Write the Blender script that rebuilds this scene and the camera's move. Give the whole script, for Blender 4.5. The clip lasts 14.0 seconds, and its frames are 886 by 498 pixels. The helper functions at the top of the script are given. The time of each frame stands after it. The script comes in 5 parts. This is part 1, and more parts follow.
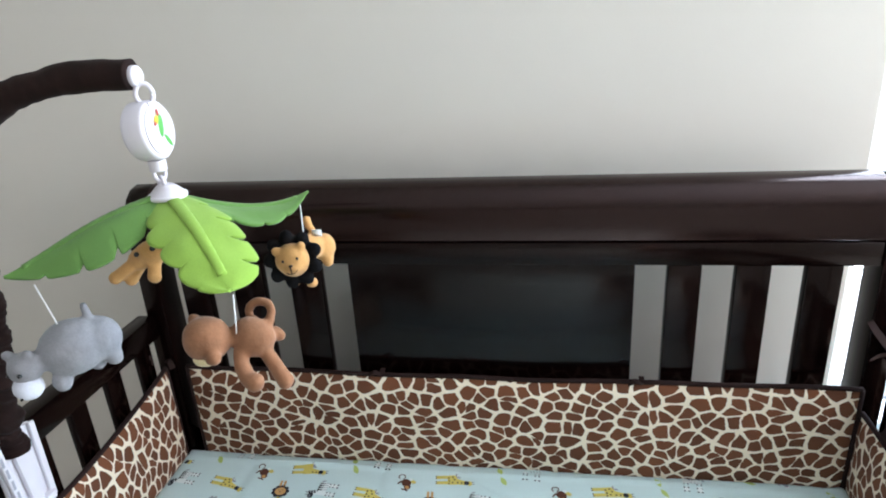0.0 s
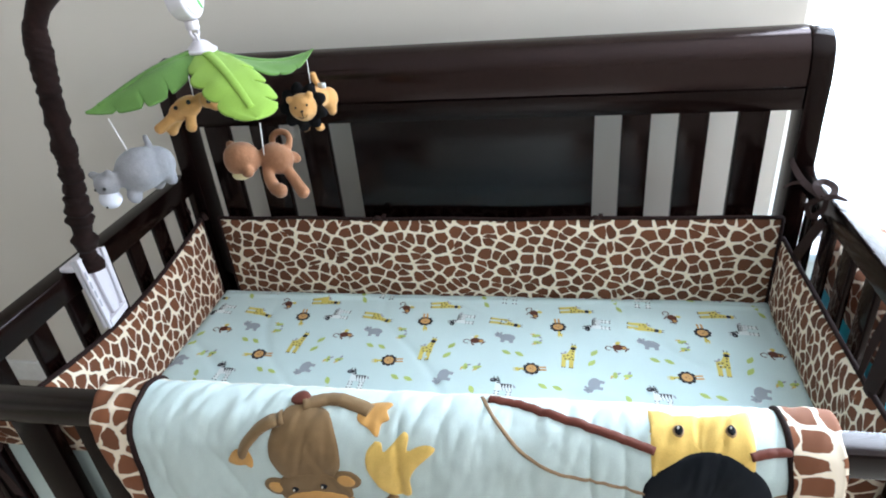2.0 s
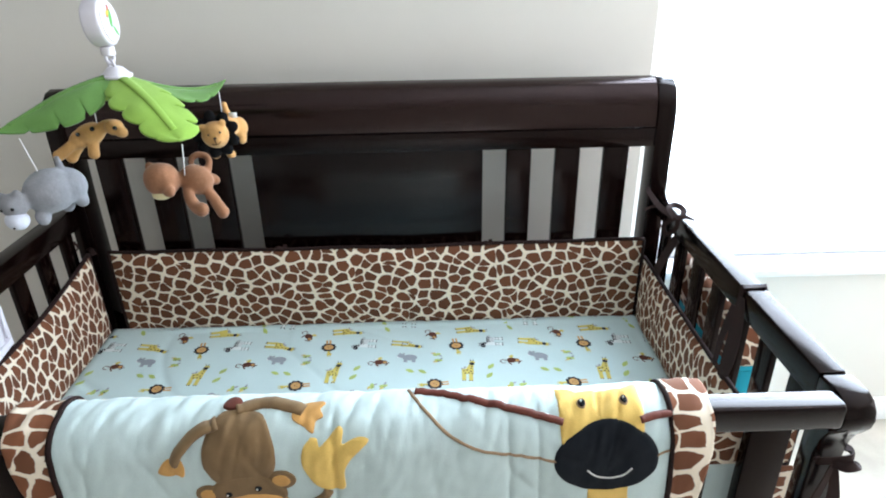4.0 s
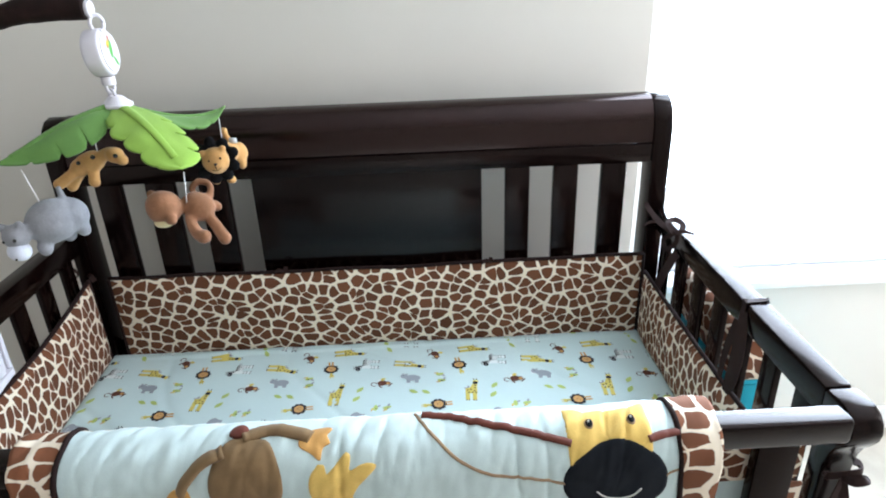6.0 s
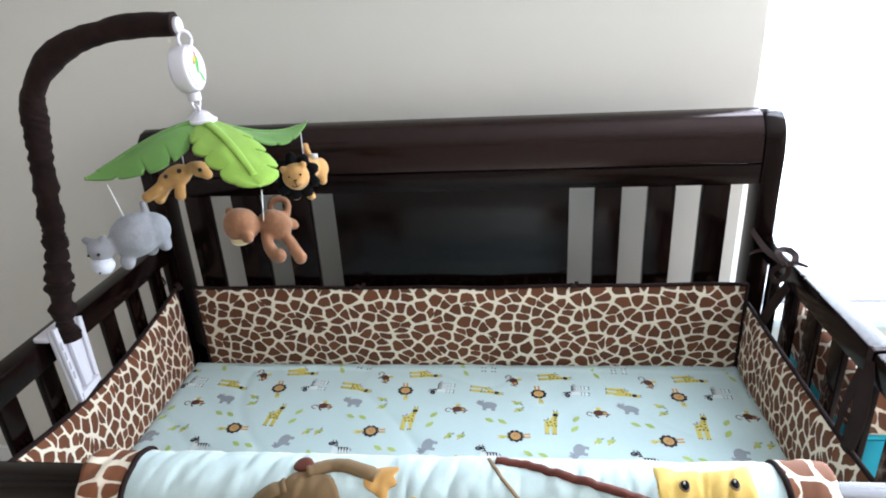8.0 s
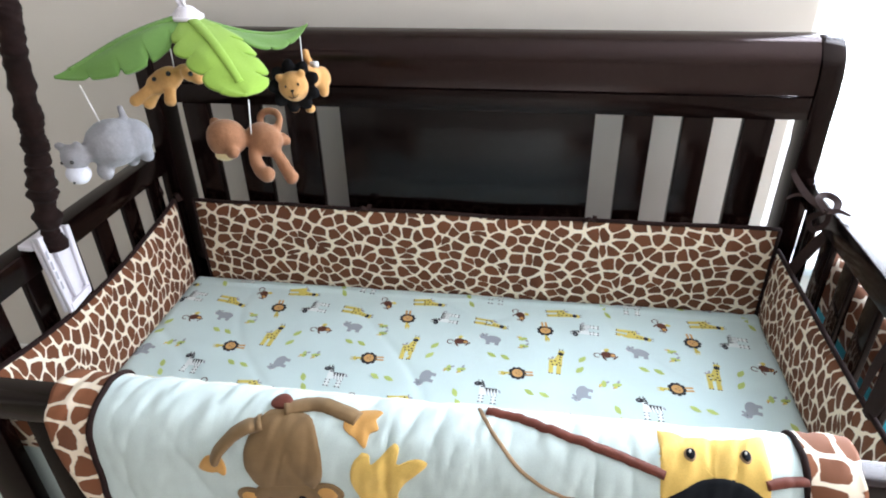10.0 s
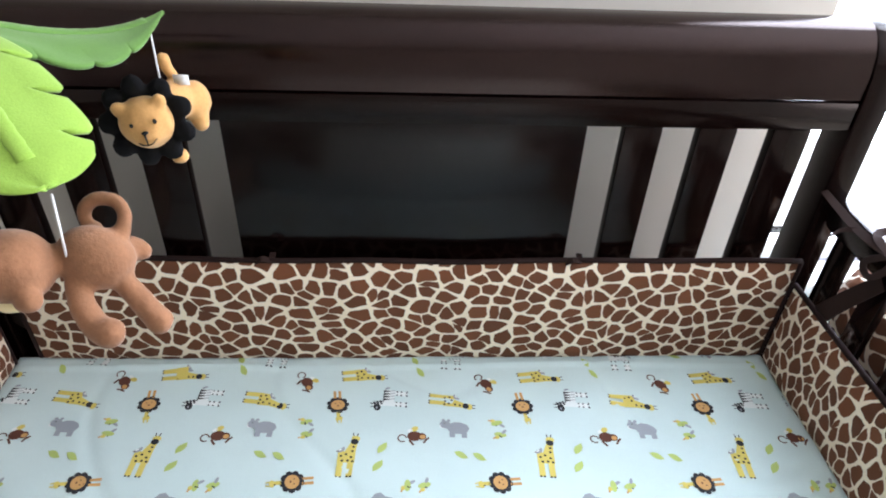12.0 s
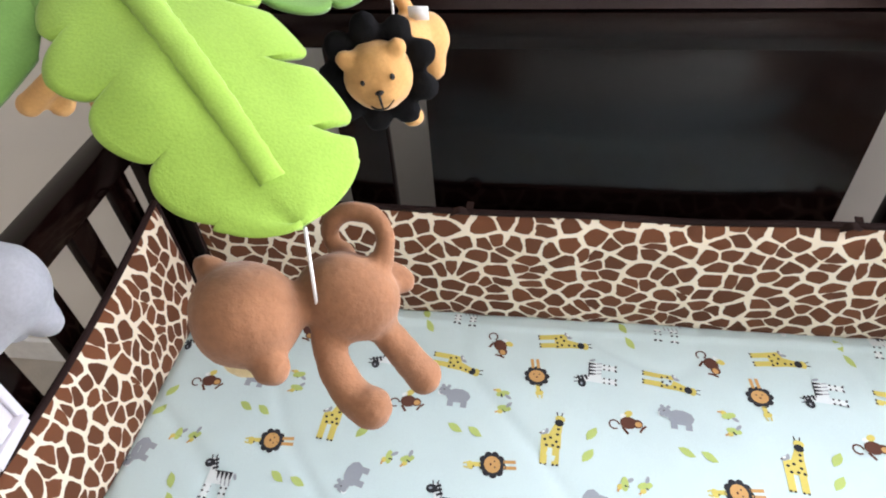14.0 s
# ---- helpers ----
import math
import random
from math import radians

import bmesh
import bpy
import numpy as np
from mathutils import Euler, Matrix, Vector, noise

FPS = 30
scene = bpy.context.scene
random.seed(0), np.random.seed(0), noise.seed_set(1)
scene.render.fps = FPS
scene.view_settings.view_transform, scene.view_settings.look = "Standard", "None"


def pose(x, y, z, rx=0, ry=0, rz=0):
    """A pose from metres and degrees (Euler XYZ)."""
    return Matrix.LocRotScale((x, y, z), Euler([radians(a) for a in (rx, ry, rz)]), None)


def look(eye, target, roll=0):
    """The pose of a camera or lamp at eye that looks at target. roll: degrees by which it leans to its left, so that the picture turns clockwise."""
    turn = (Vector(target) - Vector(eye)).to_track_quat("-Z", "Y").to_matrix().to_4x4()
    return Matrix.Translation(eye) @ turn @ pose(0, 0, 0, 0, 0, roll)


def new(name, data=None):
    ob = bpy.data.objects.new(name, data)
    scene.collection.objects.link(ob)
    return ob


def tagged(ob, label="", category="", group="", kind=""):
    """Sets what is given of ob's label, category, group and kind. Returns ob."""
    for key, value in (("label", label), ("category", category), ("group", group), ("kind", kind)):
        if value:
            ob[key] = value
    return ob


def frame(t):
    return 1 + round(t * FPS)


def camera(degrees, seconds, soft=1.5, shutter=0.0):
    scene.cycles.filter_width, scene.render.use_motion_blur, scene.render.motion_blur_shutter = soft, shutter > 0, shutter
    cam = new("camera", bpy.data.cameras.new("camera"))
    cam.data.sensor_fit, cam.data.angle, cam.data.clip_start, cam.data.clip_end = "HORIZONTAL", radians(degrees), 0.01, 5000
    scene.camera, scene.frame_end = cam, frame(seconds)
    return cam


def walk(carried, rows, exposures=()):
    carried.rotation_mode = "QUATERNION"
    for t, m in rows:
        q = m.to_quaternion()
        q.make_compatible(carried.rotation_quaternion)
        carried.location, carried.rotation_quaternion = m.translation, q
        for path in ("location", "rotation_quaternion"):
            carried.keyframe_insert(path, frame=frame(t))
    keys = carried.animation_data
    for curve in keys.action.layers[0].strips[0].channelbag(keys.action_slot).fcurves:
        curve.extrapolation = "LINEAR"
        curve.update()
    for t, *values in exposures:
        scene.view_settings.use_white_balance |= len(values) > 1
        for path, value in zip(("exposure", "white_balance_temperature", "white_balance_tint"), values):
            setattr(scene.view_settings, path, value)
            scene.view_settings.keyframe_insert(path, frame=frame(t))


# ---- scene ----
cam = camera(69.7, 14.0, soft=1.9)
PATH = [
    (0, (0.054, 0.016, 1.506), (-0.281, 1.849, 0.779), -3.8),
    (0.5, (0.029, -0.031, 1.492), (-0.2, 1.717, 0.547), -3.2),
    (1, (0.104, -0.099, 1.484), (-0.15, 1.538, 0.364), -3.9),
    (1.5, (0.15, -0.162, 1.494), (-0.158, 1.478, 0.392), -4.2),
    (2, (0.138, -0.223, 1.499), (-0.228, 1.469, 0.497), -5.7),
    (2.5, (0.069, -0.277, 1.493), (-0.196, 1.453, 0.525), -7.2),
    (3, (0.055, -0.331, 1.499), (-0.047, 1.426, 0.55), -5.4),
    (3.5, (0.068, -0.346, 1.503), (0.098, 1.417, 0.56), -2.1),
    (3.7, (0.08, -0.332, 1.495), (0.114, 1.446, 0.579), -1.0),
    (5.8, (0.069, -0.342, 1.487), (0.107, 1.48, 0.664), -2.0),
    (6, (0.071, -0.329, 1.503), (0.116, 1.486, 0.662), -2.1),
    (6.5, (0.07, -0.316, 1.505), (0.064, 1.503, 0.673), -3.2),
    (7, (0.075, -0.29, 1.506), (-0.001, 1.531, 0.682), -4.3),
    (7.5, (0.074, -0.273, 1.51), (-0.098, 1.547, 0.699), -4.6),
    (7.7, (0.074, -0.267, 1.507), (-0.119, 1.555, 0.706), -4.1),
    (9.8, (0.065, -0.197, 1.475), (-0.2, 1.528, 0.497), -1.8),
    (10, (0.091, -0.174, 1.476), (-0.184, 1.52, 0.45), -1.4),
    (10.5, (0.089, -0.099, 1.461), (-0.288, 1.539, 0.376), -3.0),
    (11, (-0.03, 0.025, 1.459), (-0.128, 1.678, 0.338), -5.0),
    (11.5, (-0.091, 0.117, 1.457), (0.053, 1.738, 0.294), -1.4),
    (12, (-0.067, 0.246, 1.433), (0.047, 1.871, 0.273), 2.6),
    (12.5, (-0.039, 0.349, 1.413), (-0.121, 1.924, 0.183), 2.0),
    (13, (-0.029, 0.388, 1.403), (-0.314, 1.882, 0.104), -0.9),
    (13.5, (-0.088, 0.385, 1.399), (-0.497, 1.807, 0.054), -4.6),
    (14, (-0.197, 0.418, 1.394), (-0.476, 1.827, 0.003), -5.0),
]
walk(cam, [(t, look(eye, target, roll)) for t, eye, target, roll in PATH],
     [(0, -0.12, 6030, 13), (0.5, 0.26, 6000, 13), (1.0, 0.08, 6030, 13), (1.5, -0.16, 6030, 13), (2.0, -0.09, 6030, 13), (3.0, 0.0, 6030, 13), (3.5, -0.06, 6030, 12), (7.5, -0.15, 6060, 14), (10.0, 0.0, 6380, 18), (10.5, -0.05, 6440, 19), (11.5, 0.03, 6360, 17), (12.0, 0.0, 6300, 19), (12.5, 0.56, 6540, 22), (13.0, 0.58, 6560, 24), (13.5, 0.40, 6640, 24), (14.0, 0.14, 6640, 22)])

# ---- world and light ----
world = bpy.data.worlds.new("sky")
world.use_nodes = True
scene.world = world
wn = world.node_tree.nodes
sky = wn.new("ShaderNodeTexSky")
sky.sky_type = "NISHITA"
sky.sun_disc = False
sky.sun_elevation, sky.sun_rotation = radians(48), radians(200)
world.node_tree.links.new(sky.outputs[0], wn["Background"].inputs[0])
wn["Background"].inputs[1].default_value = 0.12


def area_light(name, m, w, h, power, tint):
    d = bpy.data.lights.new(name, "AREA")
    d.shape, d.size, d.size_y, d.energy, d.color = "RECTANGLE", w, h, power, tint
    ob = new(name, d)
    ob.matrix_world = m
    return ob


area_light("daylight_back_window", look((1.45, 1.41, 1.40), (1.2, 0.0, 0.9)), 1.4, 1.4, 135, (0.76, 0.90, 1.0))
# added warm fill from the right; no source is known there
area_light("fill_side_light", look((2.68, 0.25, 1.45), (0.0, 0.25, 1.1)), 1.7, 1.4, 54, (1.0, 0.965, 0.91))

# ---- materials ----


def nodes_of(name):
    m = bpy.data.materials.new(name)
    m.use_nodes = True
    nt = m.node_tree
    return m, nt, nt.nodes["Principled BSDF"]


def ramp(nt, stops, interpolation="LINEAR"):
    r = nt.nodes.new("ShaderNodeValToRGB")
    r.color_ramp.interpolation = interpolation
    while len(r.color_ramp.elements) < len(stops):
        r.color_ramp.elements.new(0.5)
    for e, (p, c) in zip(r.color_ramp.elements, stops):
        e.position, e.color = p, (*c, 1) if len(c) == 3 else c
    return r


def coords(nt, scale=(1, 1, 1), rot=(0, 0, 0)):
    tc = nt.nodes.new("ShaderNodeTexCoord")
    mp = nt.nodes.new("ShaderNodeMapping")
    mp.inputs["Scale"].default_value = scale
    mp.inputs["Rotation"].default_value = [radians(a) for a in rot]
    nt.links.new(tc.outputs["Object"], mp.inputs["Vector"])
    return mp.outputs[0]


def noise_tex(nt, vec, scale, detail=4, rough=0.55):
    n = nt.nodes.new("ShaderNodeTexNoise")
    n.inputs["Scale"].default_value, n.inputs["Detail"].default_value, n.inputs["Roughness"].default_value = scale, detail, rough
    nt.links.new(vec, n.inputs["Vector"])
    return n.outputs[0]


def add_bump(nt, bsdf, height, strength, distance):
    b = nt.nodes.new("ShaderNodeBump")
    b.inputs["Strength"].default_value, b.inputs["Distance"].default_value = strength, distance
    nt.links.new(height, b.inputs["Height"])
    nt.links.new(b.outputs[0], bsdf.inputs["Normal"])
    return b


def mixed(nt, a, b, fac):
    mx = nt.nodes.new("ShaderNodeMix")
    mx.data_type = "RGBA"
    for s, v in (("A", a), ("B", b)):
        sock = [i for i in mx.inputs if i.name == s and i.type == "RGBA"][0]
        if isinstance(v, tuple):
            sock.default_value = (*v, 1)
        else:
            nt.links.new(v, sock)
    f = [i for i in mx.inputs if i.name == "Factor" and i.type == "VALUE"][0]
    if isinstance(fac, float):
        f.default_value = fac
    else:
        nt.links.new(fac, f)
    return [o for o in mx.outputs if o.type == "RGBA"][0]


def cloth(name, colour, vary=0.12, rough=0.9, fuzz=0.0, weave=900, bump=0.25, patch=9):
    """Plain woven or plush cloth: patchy tone, fine weave, soft sheen."""
    m, nt, b = nodes_of(name)
    v = coords(nt)
    big = noise_tex(nt, v, patch, 3)
    fine = noise_tex(nt, v, weave, 2)
    lo = tuple(c * (1 - vary) for c in colour)
    hi = tuple(min(1, c * (1 + vary)) for c in colour)
    r1 = ramp(nt, [(0.3, lo), (0.7, hi)])
    nt.links.new(big, r1.inputs[0])
    r2 = ramp(nt, [(0.35, (0.82, 0.82, 0.82)), (0.65, (1, 1, 1))])
    nt.links.new(fine, r2.inputs[0])
    mul = nt.nodes.new("ShaderNodeMix")
    mul.data_type, mul.blend_type = "RGBA", "MULTIPLY"
    ca = [i for i in mul.inputs if i.type == "RGBA"]
    nt.links.new(r1.outputs[0], ca[0])
    nt.links.new(r2.outputs[0], ca[1])
    [i for i in mul.inputs if i.name == "Factor" and i.type == "VALUE"][0].default_value = 0.5
    nt.links.new([o for o in mul.outputs if o.type == "RGBA"][0], b.inputs["Base Color"])
    b.inputs["Roughness"].default_value = rough
    b.inputs["Specular IOR Level"].default_value = 0.15
    b.inputs["Sheen Weight"].default_value = fuzz
    b.inputs["Sheen Roughness"].default_value = 0.5
    add_bump(nt, b, fine, bump, 0.0006)
    return m


def giraffe_print(name, cell, line, brown=(0.128, 0.040, 0.0130), cream=(0.80, 0.70, 0.56), plane="xz", angle=0, squash=1.0):
    """Cotton printed with rounded brown patches between cream lines."""
    m, nt, b = nodes_of(name)
    tc = nt.nodes.new("ShaderNodeTexCoord")
    sp = nt.nodes.new("ShaderNodeSeparateXYZ")
    nt.links.new(tc.outputs["Object"], sp.inputs[0])
    cb = nt.nodes.new("ShaderNodeCombineXYZ")
    nt.links.new(sp.outputs["XYZ".index(plane[0].upper()) if plane != "mix" else 0], cb.inputs[0])
    if plane == "mix":
        one, two = nt.nodes.new("ShaderNodeMath"), nt.nodes.new("ShaderNodeMath")
        nt.links.new(sp.outputs[0], one.inputs[0])
        nt.links.new(sp.outputs[1], one.inputs[1])
        two.operation = "MULTIPLY_ADD"
        two.inputs[1].default_value = 0.7
        nt.links.new(sp.outputs[0], two.inputs[0])
        nt.links.new(sp.outputs[2], two.inputs[2])
        nt.links.new(one.outputs[0], cb.inputs[0])
        nt.links.new(two.outputs[0], cb.inputs[1])
    elif plane == "xs":
        ad = nt.nodes.new("ShaderNodeMath")
        nt.links.new(sp.outputs[1], ad.inputs[0])
        nt.links.new(sp.outputs[2], ad.inputs[1])
        nt.links.new(ad.outputs[0], cb.inputs[1])
    else:
        nt.links.new(sp.outputs[2], cb.inputs[1])
    mp = nt.nodes.new("ShaderNodeMapping")
    mp.inputs["Rotation"].default_value = (0, 0, radians(angle))
    mp.inputs["Scale"].default_value = (squash, 1, 1)
    nt.links.new(cb.outputs[0], mp.inputs[0])
    v = mp.outputs[0]
    n = nt.nodes.new("ShaderNodeTexNoise")
    n.inputs["Scale"].default_value, n.inputs["Detail"].default_value = 0.75 / cell, 3.0
    nt.links.new(v, n.inputs["Vector"])
    off = nt.nodes.new("ShaderNodeVectorMath")
    off.operation = "MULTIPLY_ADD"
    off.inputs[1].default_value = (cell * 0.62,) * 3
    nt.links.new(n.outputs["Color"], off.inputs[0])
    nt.links.new(v, off.inputs[2])
    vo = nt.nodes.new("ShaderNodeTexVoronoi")
    vo.feature, vo.voronoi_dimensions = "DISTANCE_TO_EDGE", "2D"
    vo.inputs["Scale"].default_value = 1 / cell
    vo.inputs["Randomness"].default_value = 0.95
    nt.links.new(off.outputs[0], vo.inputs["Vector"])
    vc = nt.nodes.new("ShaderNodeTexVoronoi")
    vc.voronoi_dimensions = "2D"
    vc.inputs["Scale"].default_value = 1 / cell
    vc.inputs["Randomness"].default_value = 0.95
    nt.links.new(off.outputs[0], vc.inputs["Vector"])
    cut = nt.nodes.new("ShaderNodeMath")
    cut.operation = "MULTIPLY_ADD"
    cut.inputs[1].default_value = -0.28
    nt.links.new(vc.outputs["Distance"], cut.inputs[0])
    nt.links.new(vo.outputs["Distance"], cut.inputs[2])
    up = nt.nodes.new("ShaderNodeMath")
    up.inputs[1].default_value = 0.178
    nt.links.new(cut.outputs[0], up.inputs[0])
    edge = ramp(nt, [(line * 0.2 + 0.094, (0, 0, 0)), (line * 0.2 + 0.134, (1, 1, 1))])
    nt.links.new(up.outputs[0], edge.inputs[0])
    sep = nt.nodes.new("ShaderNodeSeparateColor")
    nt.links.new(vc.outputs["Color"], sep.inputs[0])
    tone = ramp(nt, [(0.0, tuple(c * 0.8 for c in brown)), (1.0, tuple(c * 1.25 for c in brown))])
    nt.links.new(sep.outputs[0], tone.inputs[0])
    col = mixed(nt, cream, tone.outputs[0], edge.outputs[0])
    nt.links.new(col, b.inputs["Base Color"])
    b.inputs["Roughness"].default_value = 0.88
    fine = noise_tex(nt, coords(nt), 1100, 2)
    add_bump(nt, b, fine, 0.2, 0.0005)
    return m


def espresso(name, axis, tint=(1.0, 0.84, 0.80), gloss=0.18):
    """Dark stained, lacquered wood with the grain along one axis."""
    m, nt, b = nodes_of(name)
    s = [26, 26, 26]
    s["xyz".index(axis)] = 1.6
    v = coords(nt, tuple(s))
    g = noise_tex(nt, v, 3.0, 6, 0.65)
    r = ramp(nt, [(0.3, (0.0020, 0.0009, 0.0008)), (0.55, (0.0040, 0.0014, 0.0012)), (0.8, (0.0085, 0.0028, 0.0021))])
    nt.links.new(g, r.inputs[0])
    nt.links.new(r.outputs[0], b.inputs["Base Color"])
    big = noise_tex(nt, coords(nt), 7, 3)
    rr = ramp(nt, [(0.3, (0.13, 0.13, 0.13)), (0.7, (0.21, 0.21, 0.21))])
    nt.links.new(big, rr.inputs[0])
    nt.links.new(rr.outputs[0], b.inputs["Roughness"])
    b.inputs["Specular IOR Level"].default_value = gloss
    b.inputs["Specular Tint"].default_value = (*tint, 1)
    add_bump(nt, b, g, 0.015, 0.0004)
    return m


def plaster(name, colour):
    m, nt, b = nodes_of(name)
    v = coords(nt)
    big = noise_tex(nt, v, 1.7, 4)
    r = ramp(nt, [(0.3, tuple(c * 0.965 for c in colour)), (0.7, colour)])
    nt.links.new(big, r.inputs[0])
    nt.links.new(r.outputs[0], b.inputs["Base Color"])
    b.inputs["Roughness"].default_value = 0.75
    add_bump(nt, b, noise_tex(nt, v, 160, 3), 0.12, 0.0015)
    return m


def plain(name, colour, rough=0.5, vary=0.06, scale=40):
    m, nt, b = nodes_of(name)
    n = noise_tex(nt, coords(nt), scale, 3)
    r = ramp(nt, [(0.3, tuple(c * (1 - vary) for c in colour)), (0.7, tuple(min(1, c * (1 + vary)) for c in colour))])
    nt.links.new(n, r.inputs[0])
    nt.links.new(r.outputs[0], b.inputs["Base Color"])
    b.inputs["Roughness"].default_value = rough
    return m


WALL = plaster("wall_paint", (0.735, 0.70, 0.64))
# dark colour for the unseen south wall, weakens fill and wood reflections
LOW_BOUNCE = plaster("low_bounce_paint", (0.42, 0.38, 0.33))
CEIL = plaster("ceiling_paint", (0.84, 0.83, 0.81))
TRIM = plain("trim_paint", (0.82, 0.82, 0.81), 0.35)
CARPET = cloth("carpet_pile", (0.46, 0.415, 0.35), 0.16, 1.0, 0.1, 260, 0.9, 6)
WOOD_X, WOOD_Y, WOOD_Z = espresso("espresso_wood_x", "x"), espresso("espresso_wood_y", "y"), espresso("espresso_wood_z", "z")
# same wood; cooler, stronger reflection tint imitates the grey sheen on the center panel
PANEL_SHEEN = espresso("espresso_panel_sheen", "x", (0.95, 0.95, 0.96), 0.22)
# same wood; extra reddish gloss imitates the bright reflection along the top rail
WOOD_SHEEN = espresso("espresso_painted_sheen", "x", (1.0, 0.72, 0.69), 0.42)
GIRAFFE = giraffe_print("giraffe_cotton", 0.0262, 0.085, plane="xz", angle=25, squash=0.85)
GIRAFFE_SIDE = giraffe_print("giraffe_cotton_side", 0.033, 0.085, plane="yz", squash=1.5)
GIRAFFE_RIM = giraffe_print("giraffe_rim", 0.044, 0.12, plane="mix")
GIRAFFE_BIG = giraffe_print("giraffe_border", 0.037, 0.14, plane="xs", brown=(0.18, 0.062, 0.024))
PIPING = cloth("brown_piping", (0.020, 0.010, 0.009), 0.2, 0.85, 0.0)
RIBBON = cloth("brown_ribbon", (0.027, 0.014, 0.012), 0.2, 0.75, 0.0, 700)
AQUA = cloth("aqua_sheet", (0.60, 0.735, 0.735), 0.03, 0.9, 0.05, 1100, 0.15)
QUILT = cloth("aqua_quilt", (0.565, 0.672, 0.662), 0.03, 0.55, 0.1, 1000, 0.15)
LINING = cloth("printed_lining", (0.80, 0.79, 0.70), 0.05, 0.9, 0, 900, 0.2, 18)
SLEEVE = cloth("brown_plush_sleeve", (0.015, 0.0065, 0.0055), 0.35, 0.85, 0.03, 500, 0.5, 40)
PLASTIC = plain("white_plastic", (0.70, 0.67, 0.72), 0.35, 0.02)
FELT_A = cloth("light_green_felt", (0.24, 0.395, 0.060), 0.06, 0.95, 0.15, 700, 0.4, 25)
FELT_B = cloth("mid_green_felt", (0.115, 0.235, 0.055), 0.08, 0.95, 0.15, 700, 0.4, 25)
CORD = cloth("white_cord", (0.78, 0.78, 0.78), 0.05, 0.8)
PL_BROWN = cloth("brown_plush", (0.255, 0.120, 0.062), 0.14, 0.95, 0.15, 380, 0.7, 45)
PL_GREY = cloth("grey_plush", (0.27, 0.27, 0.29), 0.08, 0.95, 0.2, 420, 0.25, 30)
PL_PALE = cloth("pale_plush", (0.62, 0.64, 0.72), 0.06, 0.95, 0.3, 420, 0.6, 30)
PL_GOLD = cloth("gold_plush", (0.58, 0.315, 0.115), 0.08, 0.95, 0.2, 420, 0.3, 30)
PL_BLACK = cloth("black_plush", (0.006, 0.006, 0.007), 0.2, 0.95, 0.0, 420, 0.6, 30)
PL_CREAM = cloth("cream_plush", (0.72, 0.60, 0.34), 0.08, 0.95, 0.2, 420, 0.5, 30)
BEAD = plain("black_bead", (0.006, 0.006, 0.007), 0.15)
CORDUROY = cloth("brown_corduroy", (0.20, 0.125, 0.06), 0.10, 0.95, 0.15, 900, 0.3, 30)
TAN = cloth("tan_velour", (0.56, 0.30, 0.09), 0.08, 0.95, 0.2, 700, 0.3, 30)
YELLOW = cloth("yellow_velour", (0.72, 0.48, 0.13), 0.06, 0.9, 0.2, 700, 0.3, 30)
NAVY = cloth("black_velour", (0.010, 0.012, 0.016), 0.2, 0.95, 0.02, 700, 0.4, 20)
RUST = cloth("rust_satin", (0.13, 0.035, 0.022), 0.2, 0.6, 0.1, 700, 0.3, 60)
TWINE = cloth("tan_stitching", (0.30, 0.20, 0.12), 0.15, 0.9, 0.1, 900, 0.5, 80)
THREAD = plain("pale_thread", (0.62, 0.60, 0.56), 0.8)
GREEN_CLOTH = cloth("green_applique", (0.30, 0.45, 0.08), 0.08, 0.9)
TEAL = cloth("teal_canvas", (0.03, 0.42, 0.56), 0.06, 0.8, 0.05)
INK = {k: cloth("ink_" + k, c, 0.05, 0.9, 0, 1100, 0.12) for k, c in dict(
    yellow=(0.68, 0.57, 0.15), black=(0.035, 0.036, 0.042), grey=(0.33, 0.36, 0.40), brown=(0.12, 0.05, 0.035),
    orange=(0.60, 0.34, 0.13), green=(0.46, 0.57, 0.18), white=(0.77, 0.83, 0.83)).items()}
RED_PRINT, GREEN_PRINT, YEL_PRINT = plain("red_print", (0.45, 0.05, 0.03), 0.4), plain("green_print", (0.10, 0.38, 0.08), 0.4), plain("yellow_print", (0.7, 0.5, 0.05), 0.4)
# grey for the clamp's print and the painted shadow line under the sash
GREY_PRINT_SHADOW = plain("grey_print_shadow", (0.35, 0.35, 0.40), 0.5)

m, nt, b = nodes_of("sky_glare")
b.inputs["Base Color"].default_value = (0.9, 0.93, 0.95, 1)
b.inputs["Emission Color"].default_value = (0.95, 0.98, 1.0, 1)
b.inputs["Emission Strength"].default_value = 3.0
GLARE = m
m, nt, b = nodes_of("window_glass")
b.inputs["Transmission Weight"].default_value = 1.0
b.inputs["Roughness"].default_value = 0.0
b.inputs["IOR"].default_value = 1.45
GLASS = m

# ---- mesh helpers ----


def link(name, bm, mats, parent=None, smooth=None):
    me = bpy.data.meshes.new(name)
    bmesh.ops.recalc_face_normals(bm, faces=bm.faces[:])
    bm.to_mesh(me)
    bm.free()
    for mt in mats if isinstance(mats, (list, tuple)) else [mats]:
        me.materials.append(mt)
    if smooth is not None:
        me.shade_smooth()
        if smooth < 180:
            me.set_sharp_from_angle(angle=radians(smooth))
    ob = new(name, me)
    if parent is not None:
        ob.parent = parent
    return ob


def part(name, bm, material, parent, label="", smooth=35):
    ob = link(name, bm, material, parent, smooth)
    if label:
        ob["label"] = label
    return ob


def thing(name, label, category, group="", kind=""):
    ob = new(name)
    ob.empty_display_size = 0.05
    return tagged(ob, label, category, group, kind)


